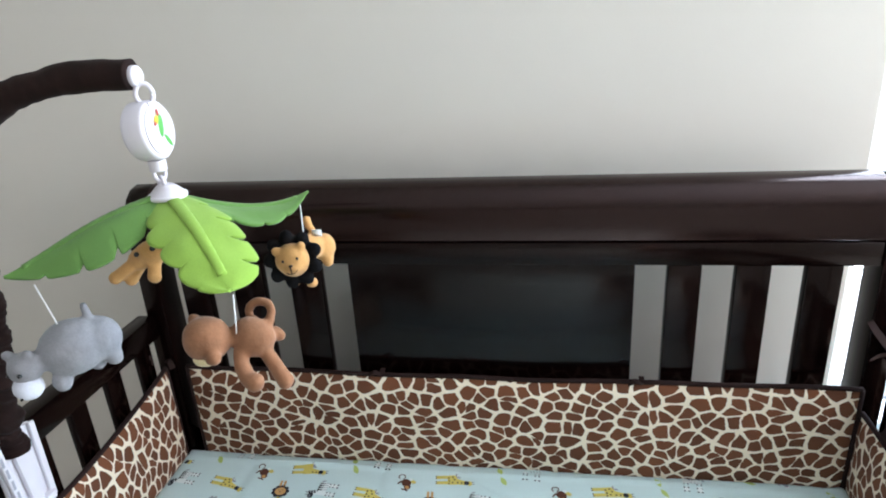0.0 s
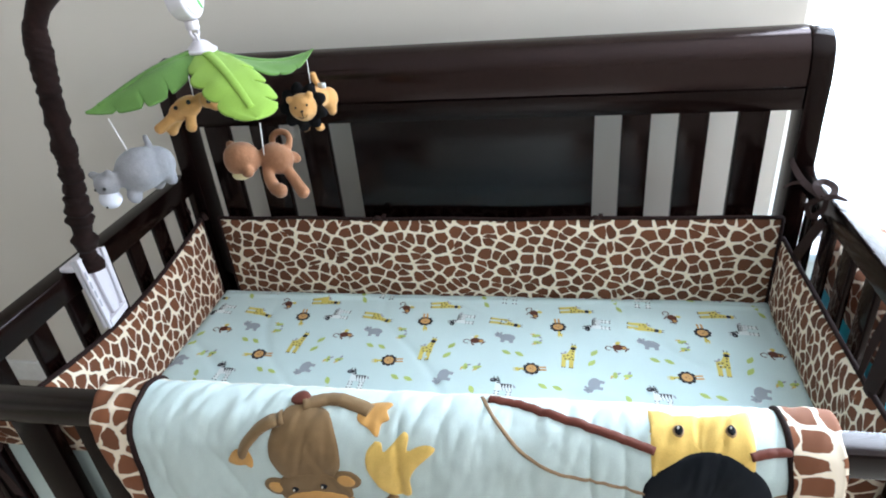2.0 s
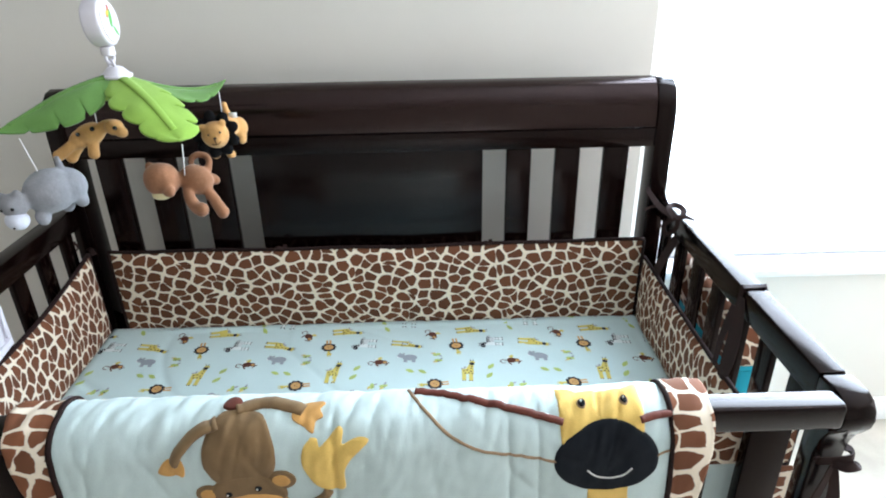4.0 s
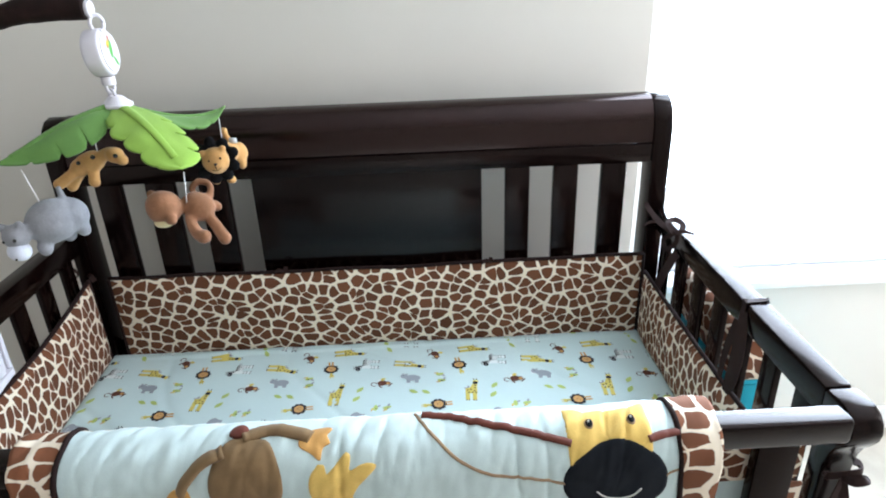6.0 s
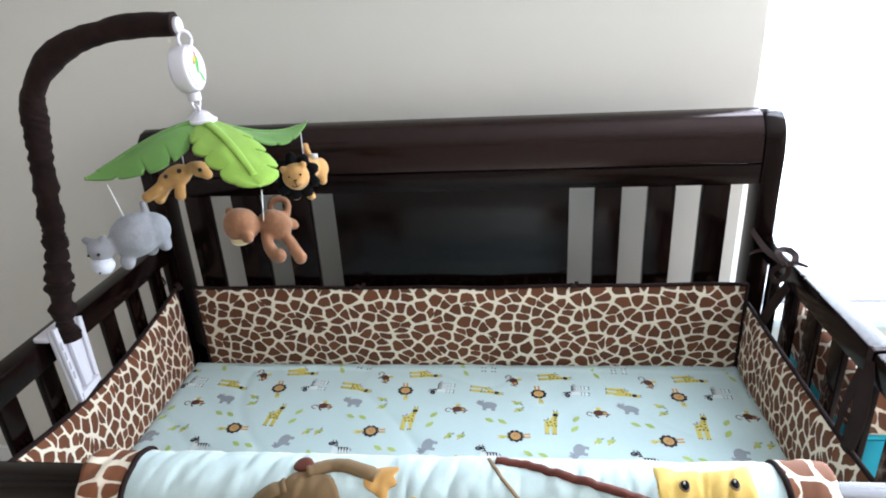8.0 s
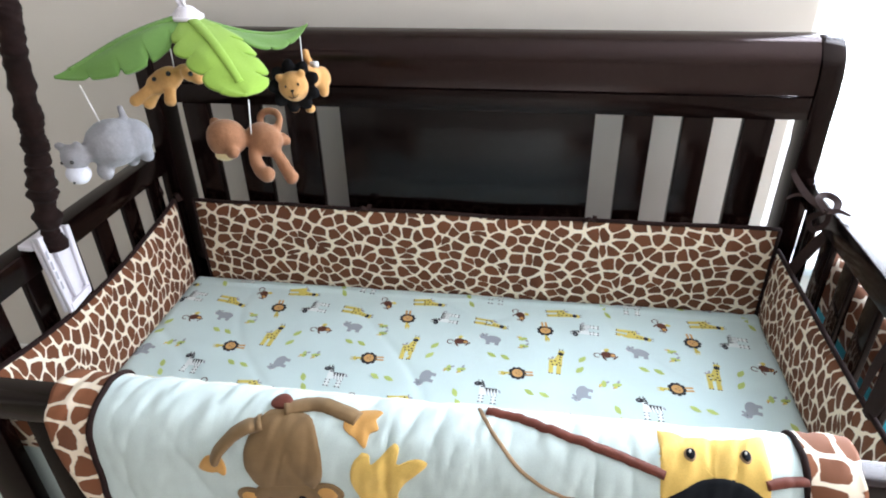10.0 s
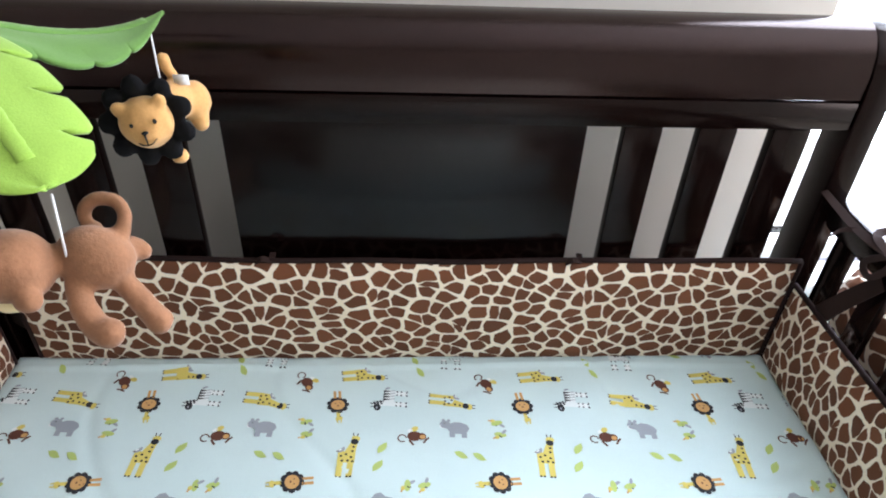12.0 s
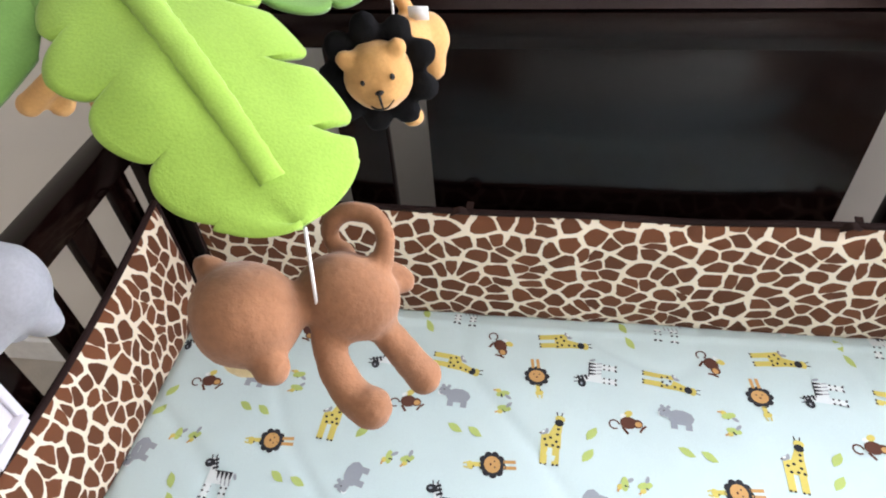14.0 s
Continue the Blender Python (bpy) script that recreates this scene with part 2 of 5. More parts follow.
def box(x0, x1, y0, y1, z0, z1, bevel=0.0, bm=None, segs=2):
    bm = bm or bmesh.new()
    r = bmesh.ops.create_cube(bm, size=1, matrix=Matrix.Translation(((x0 + x1) / 2, (y0 + y1) / 2, (z0 + z1) / 2)) @ Matrix.Diagonal((x1 - x0, y1 - y0, z1 - z0, 1)))
    if bevel:
        es = list({e for v in r["verts"] for e in v.link_edges})
        bmesh.ops.bevel(bm, geom=es, offset=bevel, segments=segs, affect="EDGES", profile=0.5)
    return bm


def prism(profile, x0, x1, bevel=0.003, bm=None, axis="x"):
    """A profile of (a, b) pairs pushed along an axis. axis x: (y, z); axis y: (x, z)."""
    bm = bm or bmesh.new()
    mk = (lambda u, p: (u, p[0], p[1])) if axis == "x" else (lambda u, p: (p[0], u, p[1]))
    a = [bm.verts.new(mk(x0, p)) for p in profile]
    c = [bm.verts.new(mk(x1, p)) for p in profile]
    n = len(profile)
    fs = [bm.faces.new(a), bm.faces.new(c[::-1])]
    for i in range(n):
        bm.faces.new((a[i], c[i], c[(i + 1) % n], a[(i + 1) % n]))
    bmesh.ops.recalc_face_normals(bm, faces=bm.faces[:])
    if bevel:
        es = list({e for f in fs for e in f.edges})
        bmesh.ops.bevel(bm, geom=es, offset=bevel, segments=2, affect="EDGES", profile=0.5)
    return bm


def spline(pts, n):
    """Points along a smooth curve through pts."""
    P = [Vector(p) for p in pts]
    P = [2 * P[0] - P[1], *P, 2 * P[-1] - P[-2]]
    out = []
    for i in range(1, len(P) - 2):
        for k in range(n):
            t = k / n
            a, b_, c, d = P[i - 1], P[i], P[i + 1], P[i + 2]
            out.append(0.5 * (2 * b_ + (c - a) * t + (2 * a - 5 * b_ + 4 * c - d) * t * t + (3 * b_ - a - 3 * c + d) * t ** 3))
    out.append(P[-2])
    return out


def tube(pts, radius, sides=10, bm=None, mat=0, flat=1.0, caps=True):
    """A tube along pts; radius is a number or a function of the share of the way. flat < 1 makes a ribbon."""
    bm = bm or bmesh.new()
    rad = radius if callable(radius) else (lambda u: radius)
    rings, up = [], None
    for i, p in enumerate(pts):
        d = (Vector(pts[min(i + 1, len(pts) - 1)]) - Vector(pts[max(i - 1, 0)])).normalized()
        if up is None:
            up = Vector((0, 0, 1)) if abs(d.z) < 0.9 else Vector((0, 1, 0))
        s = d.cross(up).normalized()
        up = s.cross(d).normalized()
        r = rad(i / (len(pts) - 1))
        rings.append([bm.verts.new(Vector(p) + s * (r * math.cos(a)) + up * (r * flat * math.sin(a))) for a in [2 * math.pi * k / sides for k in range(sides)]])
    fs = []
    for r0, r1 in zip(rings, rings[1:]):
        for k in range(sides):
            fs.append(bm.faces.new((r0[k], r0[(k + 1) % sides], r1[(k + 1) % sides], r1[k])))
    if caps:
        fs += [bm.faces.new(rings[0][::-1]), bm.faces.new(rings[-1])]
    for f in fs:
        f.material_index = mat
    return bm


def blob(bm, c, r, mat=0, turn=(0, 0, 0), seg=18, rings=12):
    """An ellipsoid of half-axes r at c."""
    r = (r, r, r) if not isinstance(r, tuple) else r
    m4 = pose(*c, *turn) @ Matrix.Diagonal((*r, 1))
    res = bmesh.ops.create_uvsphere(bm, u_segments=seg, v_segments=rings, radius=1, matrix=m4)
    for f in {f for v in res["verts"] for f in v.link_faces}:
        f.material_index = mat


def disc(bm, m4, r, depth, seg=40, mat=0, bevel=0.0):
    res = bmesh.ops.create_cone(bm, cap_ends=True, segments=seg, radius1=r, radius2=r, depth=depth, matrix=m4)
    fs = {f for v in res["verts"] for f in v.link_faces}
    for f in fs:
        f.material_index = mat
    if bevel:
        es = [e for e in {e for v in res["verts"] for e in v.link_edges} if any(len(f.verts) > 4 for f in e.link_faces)]
        bmesh.ops.bevel(bm, geom=es, offset=bevel, segments=3, affect="EDGES", profile=0.5)

# ---- the room ----
X0, X1, Y0, Y1, H = -2.3, 2.62, -2.6, 1.32, 2.45
WX0, WX1, WZ0, WZ1 = 0.652, 2.20, 0.604, 2.10


def slab(name, paint, *dims):
    return tagged(link(name, box(*dims), paint), kind="structure")


tagged(link("floor", box(X0 - 0.12, X1 + 0.12, Y0 - 0.12, Y1 + 0.14, -0.1, 0.0), CARPET), "beige cut-pile carpet floor", "floor", kind="structure")
tagged(link("ceiling", box(X0 - 0.12, X1 + 0.12, Y0 - 0.12, Y1 + 0.14, H, H + 0.1), CEIL), "flat white painted ceiling", "ceiling", kind="structure")
bm = box(X0 - 0.12, WX0, Y1, Y1 + 0.14, 0, H)
box(WX1, X1 + 0.12, Y1, Y1 + 0.14, 0, H, bm=bm)
box(WX0, WX1, Y1, Y1 + 0.14, 0, WZ0 - 0.03, bm=bm)
box(WX0, WX1, Y1, Y1 + 0.14, WZ1, H, bm=bm)
tagged(link("wall_north", bm, WALL), "cream painted wall with a window opening", "wall", kind="structure")
tagged(slab("wall_west", WALL, X0 - 0.12, X0, Y0, Y1, 0, H), "cream painted wall", "wall")
# south wall is out of view; darkened only to shape the light
tagged(slab("wall_south", LOW_BOUNCE, X0 - 0.12, X1 + 0.12, Y0 - 0.12, Y0, 0, H), "unseen wall darkened to cut bounced light", "wall")
# opening made in this unseen wall to let the side fill in
bm = box(X1, X1 + 0.12, Y0, -0.65, 0, H)
box(X1, X1 + 0.12, 1.15, Y1, 0, H, bm=bm)
box(X1, X1 + 0.12, -0.65, 1.15, 0, 0.7, bm=bm)
box(X1, X1 + 0.12, -0.65, 1.15, 2.2, H, bm=bm)
tagged(link("wall_east", bm, WALL), "cream painted wall with a window opening", "wall", kind="structure")
bm = box(X0, X1, Y1 - 0.014, Y1, 0, 0.09, 0.004)
tagged(link("baseboard", bm, TRIM), "white painted baseboard along the wall", "baseboard", kind="structure")

# the window behind the crib's end, with its sill
win = tagged(new("window_1"), "unseen window added round the side fill light flooded with daylight", "window", kind="structure")
bm = bmesh.new()
for d in ((WX0, WX0 + 0.035, Y1 + 0.05, Y1 + 0.10, WZ0, WZ1), (WX1 - 0.035, WX1, Y1 + 0.05, Y1 + 0.10, WZ0, WZ1),
          (WX0 + 0.035, WX1 - 0.035, Y1 + 0.05, Y1 + 0.10, WZ0, WZ0 + 0.045), (WX0 + 0.035, WX1 - 0.035, Y1 + 0.05, Y1 + 0.10, WZ1 - 0.045, WZ1)):
    box(*d, 0.004, bm)
part("window_frame", bm, TRIM, win)
bm = box(WX0, WX1, Y1 - 0.040, Y1 + 0.05, WZ0 - 0.026, WZ0, 0.005)
part("window_sill", bm, TRIM, win)
# thin grey strip drawn in place of the shadow where sash meets sill
part("sash_shadow", box(WX0 + 0.036, WX1 - 0.036, Y1 + 0.046, Y1 + 0.0495, WZ0 + 0.001, WZ0 + 0.008), GREY_PRINT_SHADOW, win)
pane = part("pane", box(WX0 + 0.036, WX1 - 0.036, Y1 + 0.072, Y1 + 0.077, WZ0 + 0.046, WZ1 - 0.046), GLASS, win)
pane.visible_shadow = False
tagged(link("backdrop", box(-1.5, 7.0, 3.2, 3.22, -0.5, 5.0), GLARE), "white overexposed daylight outside the window", "sky", kind="structure")
# invented window, out of view, framing the side fill light
fill_win = tagged(new("fill_window"), "unseen window added round the side fill light", "window", kind="structure")
bm = bmesh.new()
for d in ((X1 + 0.03, X1 + 0.08, -0.65, -0.61, 0.7, 2.2), (X1 + 0.03, X1 + 0.08, 1.11, 1.15, 0.7, 2.2),
          (X1 + 0.03, X1 + 0.08, -0.61, 1.11, 0.7, 0.75), (X1 + 0.03, X1 + 0.08, -0.61, 1.11, 2.15, 2.2)):
    box(*d, 0.004, bm)
part("window_frame", bm, TRIM, fill_win)

# ---- the crib ----
CX = -0.0725
RAIL = 0.920
crib = thing("crib", "dark espresso wooden sleigh crib with slatted sides, made up with bedding", "crib")
# posts of the headboard, with their rolled tops
for s in (-1, 1):
    xa, xb = sorted((CX + s * 0.686, CX + s * 0.730))
    prof = [(1.185, 0.0), (1.112, 0.0), (1.112, 0.60), (1.114, 0.85), (1.118, 1.00), (1.118, 1.090), (1.121, 1.120), (1.128, 1.147), (1.141, 1.168), (1.160, 1.183), (1.184, 1.188),
            (1.212, 1.181), (1.232, 1.162), (1.238, 1.132), (1.228, 1.106), (1.206, 1.09), (1.190, 1.06), (1.185, 0.95)]
    part("post", prism(prof, xa, xb, 0.004), WOOD_Z, crib)
xa, xb = CX - 0.6845, CX + 0.6845
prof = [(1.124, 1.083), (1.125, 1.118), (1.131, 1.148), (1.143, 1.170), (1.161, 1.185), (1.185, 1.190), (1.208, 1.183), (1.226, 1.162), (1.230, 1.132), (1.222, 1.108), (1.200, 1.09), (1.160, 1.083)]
# rail highlight is boosted by its own sheen material
part("top_rail", prism(prof, xa, xb, 0.0), WOOD_SHEEN, crib)
part("upper_rail", box(xa, xb, 1.121, 1.150, 1.035, 1.080, 0.003), WOOD_X, crib)
part("lower_rail", box(xa, xb, 1.119, 1.150, 0.42, 0.60, 0.003), WOOD_X, crib)
part("center_panel", box(-0.343, 0.206, 1.127, 1.147, 0.60, 1.035, 0.0015), PANEL_SHEEN, crib)
for x0, x1 in ((-0.710, -0.650), (-0.593, -0.525), (-0.468, -0.400), (0.263, 0.322), (0.380, 0.439), (0.497, 0.556)):
    part("slat", box(x0, x1, 1.123, 1.145, 0.60, 1.035, 0.003), WOOD_Z, crib)

# side frames and the front
for s in (-1, 1):
    xi, xo = CX + s * 0.705, CX + s * 0.746
    x0, x1 = sorted((xi, xo))
    part("side_rail", box(x0, x1, 0.3965, 1.111, RAIL - 0.052, RAIL, 0.005), WOOD_Y, crib)
    part("side_rail", box(x0, x1, 0.400, 1.111, 0.30, 0.38, 0.005), WOOD_Y, crib)
    for k in range(7):
        yc = 0.459 + 0.1013 * k
        part("slat", box(x0 + 0.013, x1 - 0.013, yc - 0.021, yc + 0.021, 0.38, RAIL - 0.052, 0.003), WOOD_Z, crib)
    # front post with a scrolled top
    prof = [(0.396, 0.0), (0.396, 0.912), (0.390, 0.920), (0.352, 0.922), (0.337, 0.917), (0.327, 0.906), (0.323, 0.891), (0.326, 0.876), (0.335, 0.862),
            (0.346, 0.848), (0.354, 0.829), (0.358, 0.80), (0.358, 0.0)]
    x0, x1 = sorted((CX + s * 0.7045, CX + s * 0.749))
    part("post", prism(prof, x0, x1, 0.004), WOOD_Z, crib)
xa, xb = CX - 0.704, CX + 0.704
part("front_rail", box(xa, xb, 0.322, 0.361, RAIL - 0.041, RAIL, 0.006), WOOD_X, crib)
part("front_rail", box(xa, xb, 0.325, 0.358, 0.30, 0.38, 0.004), WOOD_X, crib)
for k in range(12):
    xc = 0.541 - 0.1057 * k
    part("slat", box(xc - 0.029, xc + 0.029, 0.331, 0.352, 0.38, RAIL - 0.041, 0.003), WOOD_Z, crib)

# ---- bedding ----
MX0, MX1, MY0, MY1, MZ = -0.768, 0.622, 0.372, 1.106, 0.587


def sheet_height(x, y):
    d = min(x - MX0, MX1 - x, y - MY0, MY1 - y)
    edge = -0.016 * max(0.0, 1 - d / 0.030) ** 2.2
    tuck = 0.0065 * math.exp(-((y - 1.066 - 0.006 * noise.noise(Vector((x * 2.5, 1, 4)))) / 0.006) ** 2) * max(0.0, 0.55 + 0.9 * noise.noise(Vector((x * 3.2, 3, 1))))
    crease = 0.0030 * max(0.0, 1 - abs(noise.noise(Vector((x * 3.4 + y * 2.0, y * 3.0, 14)))) * 14)
    return MZ + edge + tuck - crease + 0.0022 * noise.noise(Vector((x * 3.1, y * 4.3, 2.0))) + 0.0010 * noise.noise(Vector((x * 11, y * 16, 7.0)))


mattress = thing("mattress", "crib mattress in a pale aqua fitted sheet printed with small animals", "mattress")
bm = bmesh.new()
NX, NY = 180, 150
grid = [[bm.verts.new((MX0 + (MX1 - MX0) * i / NX, MY0 + (MY1 - MY0) * j / NY, sheet_height(MX0 + (MX1 - MX0) * i / NX, MY0 + (MY1 - MY0) * j / NY))) for j in range(NY + 1)] for i in range(NX + 1)]
for i in range(NX):
    for j in range(NY):
        bm.faces.new((grid[i][j], grid[i + 1][j], grid[i + 1][j + 1], grid[i][j + 1]))
rim = [grid[i][0] for i in range(NX + 1)] + [grid[NX][j] for j in range(1, NY + 1)] + [grid[i][NY] for i in range(NX - 1, -1, -1)] + [grid[0][j] for j in range(NY - 1, 0, -1)]
low = [bm.verts.new((v.co.x, v.co.y, 0.43)) for v in rim]
for k in range(len(rim)):
    n = (k + 1) % len(rim)
    bm.faces.new((rim[k], rim[n], low[n], low[k]))
bm.faces.new(low)
part("fitted_sheet", bm, AQUA, mattress, smooth=60)

# small printed figures on the sheet, one repeat of the cloth
INKS = ["yellow", "black", "grey", "brown", "orange", "green", "white"]


def oval(c, r, ink, turn=0, lift=0, n=10):
    ca, sa = math.cos(radians(turn)), math.sin(radians(turn))
    return ink, lift, [(c[0] + ca * r[0] * math.cos(a) - sa * r[1] * math.sin(a), c[1] + sa * r[0] * math.cos(a) + ca * r[1] * math.sin(a)) for a in [2 * math.pi * k / n for k in range(n)]]


def bar(c, w, h, ink, turn=0, lift=0):
    ca, sa = math.cos(radians(turn)), math.sin(radians(turn))
    return ink, lift, [(c[0] + ca * x - sa * y, c[1] + sa * x + ca * y) for x, y in ((-w / 2, -h / 2), (w / 2, -h / 2), (w / 2, h / 2), (-w / 2, h / 2))]


def leaf_mark(c, l, w, turn):
    ca, sa = math.cos(radians(turn)), math.sin(radians(turn))
    out = [(-l / 2, 0), (-l / 4, w * 0.42), (0, w / 2), (l / 4, w * 0.3), (l / 2, 0), (l / 4, -w * 0.42), (0, -w / 2), (-l / 4, -w * 0.35)]
    return "green", 0, [(c[0] + ca * x - sa * y, c[1] + sa * x + ca * y) for x, y in out]


def fig_giraffe():
    """Upright, about 8 cm high."""
    o = [bar((-0.009, -0.024), 0.010, 0.030, "yellow"), bar((0.008, -0.024), 0.010, 0.030, "yellow"), bar((0.0, -0.002), 0.029, 0.022, "yellow"),
         ("yellow", 0, [(-0.004, 0.008), (0.0135, 0.002), (0.016, 0.030), (0.006, 0.032)]), oval((0.0115, 0.037), (0.0075, 0.006), "yellow"), oval((0.0105, 0.030), (0.0068, 0.0062), "black", 0, 1),
         bar((0.007, 0.045), 0.0018, 0.007, "black", 12), bar((0.014, 0.045), 0.0018, 0.007, "black", -12), oval((-0.011, 0.010), (0.0062, 0.0036), "grey", 35, 1), oval((-0.007, 0.013), (0.0050, 0.0026), "grey", 80, 1), oval((-0.012, 0.011), (0.0030, 0.0016), "white", 35, 2), bar((-0.016, 0.008), 0.003, 0.0016, "brown", 20, 1)]
    for p in ((-0.009, -0.001), (-0.001, 0.003), (0.008, -0.002), (0.003, -0.009), (-0.006, -0.010), (0.009, 0.010), (0.010, 0.019), (0.011, -0.010)):
        o.append(oval(p, (0.0026, 0.0023), "black", 0, 1, 6))
    for x in (-0.012, -0.006, 0.005, 0.011):
        o.append(bar((x, -0.039), 0.0032, 0.003, "black", 0, 1))
    return o


def fig_zebra():
    """Pale body with short teeth of black along the back and dotted legs."""
    o = [bar((0.003, 0.002), 0.034, 0.017, "white"), bar((-0.009, -0.016), 0.009, 0.022, "white"), bar((0.014, -0.016), 0.009, 0.022, "white"), ("white", 0, [(-0.014, 0.010), (-0.004, 0.011), (-0.010, 0.028), (-0.018, 0.026)])]
    o += [oval((-0.018, 0.020), (0.0075, 0.0060), "black", 10, 1), oval((-0.0195, 0.0205), (0.0026, 0.0016), "grey", 10, 2, 6)]
    for k in range(4):
        x = -0.001 + 0.0058 * k
        o.append(("black", 1, [(x - 0.0023, 0.0114), (x + 0.0025, 0.0114), (x + 0.0019, 0.0010), (x + 0.0005, 0.0005)]))
    for k in range(4):
        o.append(bar((0.0015 + 0.0058 * k, -0.0035), 0.0015, 0.0075, "grey", 14, 1))
    o += [bar((0.0060, 0.0108), 0.0250, 0.0014, "black", 0, 1), bar((-0.0080, 0.0205), 0.0017, 0.0170, "black", 22, 1)]
    for k in range(3):
        o.append(bar((-0.0075 - 0.0016 * k, 0.0145 + 0.0050 * k), 0.0085, 0.0032, "black", 25, 1))
    for x in (-0.009, 0.014):
        for z, w in ((-0.0105, 0.0027), (-0.0175, 0.0029), (-0.0265, 0.0042)):
            o += [bar((x - 0.0036, z), w, 0.0026, "black", 20, 1), bar((x + 0.0036, z), w, 0.0026, "black", -20, 1)]
    o += [bar((-0.0175, 0.0285), 0.0016, 0.0050, "black", 15, 1), bar((-0.0115, 0.0295), 0.0016, 0.0050, "black", -20, 1), oval((0.0235, 0.006), (0.0022, 0.0050), "grey", 25, 1, 6)]
    return o


def fig_lion():
    """Legs up, a small yellow toy below."""
    o = [bar((-0.004, 0.022), 0.0045, 0.016, "orange"), bar((0.004, 0.022), 0.0045, 0.016, "orange")]
    for k in range(9):
        a = 2 * math.pi * k / 9
        o.append(oval((0.0128 * math.cos(a), 0.0125 * math.sin(a)), (0.0058, 0.0052), "black", 0, 0, 8))
    o += [oval((0, 0), (0.0115, 0.0105), "orange", 0, 1, 12), oval((-0.004, 0.003), (0.0012, 0.0012), "black", 0, 2, 5), oval((0.004, 0.003), (0.0012, 0.0012), "black", 0, 2, 5), oval((0, -0.002), (0.002, 0.0014), "brown", 0, 2, 6),
          bar((0, -0.021), 0.0060, 0.012, "yellow"), oval((0.001, -0.028), (0.0060, 0.0042), "yellow", 10), oval((0.003, -0.024), (0.0014, 0.0014), "black", 0, 1, 5), bar((-0.002, -0.034), 0.002, 0.006, "yellow", 15), bar((0.004, -0.034), 0.002, 0.006, "yellow", -15)]
    return o


def fig_hippo():
    return [oval((0.004, 0.001), (0.019, 0.0125), "grey"), oval((-0.017, 0.007), (0.0095, 0.0085), "grey"), oval((-0.021, 0.003), (0.006, 0.0045), "white", 10, 1), oval((-0.019, 0.004), (0.006, 0.0045), "grey", 10, 2),
            bar((-0.006, -0.013), 0.009, 0.011, "grey"), bar((0.014, -0.013), 0.009, 0.011, "grey"), oval((-0.020, 0.016), (0.003, 0.0028), "grey"), oval((-0.011, 0.016), (0.003, 0.0028), "grey"), oval((-0.018, 0.009), (0.0012, 0.0012), "black", 0, 3, 5)]


def fig_monkey():
    o = [oval((0.0, -0.001), (0.010, 0.0085), "brown"), oval((0.010, -0.003), (0.0065, 0.0060), "brown"), oval((0.011, -0.004), (0.0042, 0.0036), "orange", 0, 1), oval((0.003, 0.011), (0.0055, 0.0040), "yellow", 30), oval((-0.004, 0.009), (0.004, 0.003), "white", 20)]
    for k in range(7):
        a = radians(20 + 42 * k)
        o.append(bar((-0.017 + 0.0055 * math.cos(a), -0.002 + 0.0055 * math.sin(a)), 0.0048, 0.0018, "brown", 110 + 42 * k))
    o += [bar((-0.006, -0.011), 0.003, 0.010, "brown", 25), bar((0.013, -0.011), 0.0026, 0.009, "brown", -40), bar((0.017, -0.008), 0.006, 0.0026, "brown", 35)]
    return o


def fig_bird(flip=1):
    return [oval((0, 0), (0.0088, 0.0042), "green", 25 * flip), oval((-0.006, 0.003 * flip), (0.0036, 0.0030), "yellow"), bar((-0.010, 0.003 * flip), 0.005, 0.0022, "orange", 10), oval((0.007, -0.003 * flip), (0.005, 0.0022), "grey", -30 * flip), bar((-0.001, -0.003), 0.002, 0.005, "black", 20)]


def moved(shapes, c, turn=0, k=1.0):
    ca, sa = math.cos(radians(turn)), math.sin(radians(turn))
    return [(ink, lift, [(c[0] + k * (ca * x - sa * y), c[1] + k * (sa * x + ca * y)) for x, y in pts]) for ink, lift, pts in shapes]


CELL = []
CELL += moved(fig_lion(), (0.129, 0.950), 4, 1.05) + moved(fig_lion(), (0.065, 0.799), -86, 1.08)
CELL += moved(fig_zebra(), (0.219, 0.962), 84, 1.06) + moved(fig_zebra(), (0.003, 0.734), -4, 1.08)
CELL += moved(fig_giraffe(), (0.004, 0.965), -98, 0.92) + moved(fig_giraffe(), (0.171, 1.020), -84, 0.92) + moved(fig_giraffe(), (0.146, 0.845), -6, 0.95)
CELL += moved(fig_monkey(), (0.074, 1.004), -60, 1.2) + moved(fig_monkey(), (-0.063, 0.890), 8, 1.2)
CELL += moved(fig_hippo(), (0.007, 0.904), -4) + moved(fig_hippo(), (0.194, 0.756), 75)
CELL += moved(fig_bird(), (0.078, 0.914), -10, 1.2) + moved(fig_bird(-1), (0.080, 0.890), 15, 1.2) + moved(fig_bird(), (0.240, 0.790), 60, 1.2) + moved(fig_bird(-1), (0.266, 0.790), 40, 1.2)
CELL += [leaf_mark((0.010, 0.851), 0.0250, 0.0118, -30), leaf_mark((0.039, 0.847), 0.0250, 0.0118, -35),
         leaf_mark((0.203, 0.860), 0.0265, 0.0120, 55), leaf_mark((0.195, 0.826), 0.0265, 0.0120, 52), leaf_mark((0.088, 0.746), 0.0250, 0.0118, -35), leaf_mark((0.118, 0.742), 0.0250, 0.0118, -25), leaf_mark((-0.061, 0.725), 0.0250, 0.0118, 110), leaf_mark((-0.053, 0.697), 0.0250, 0.0118, 120)]
verts, faces, inks = [], [], []
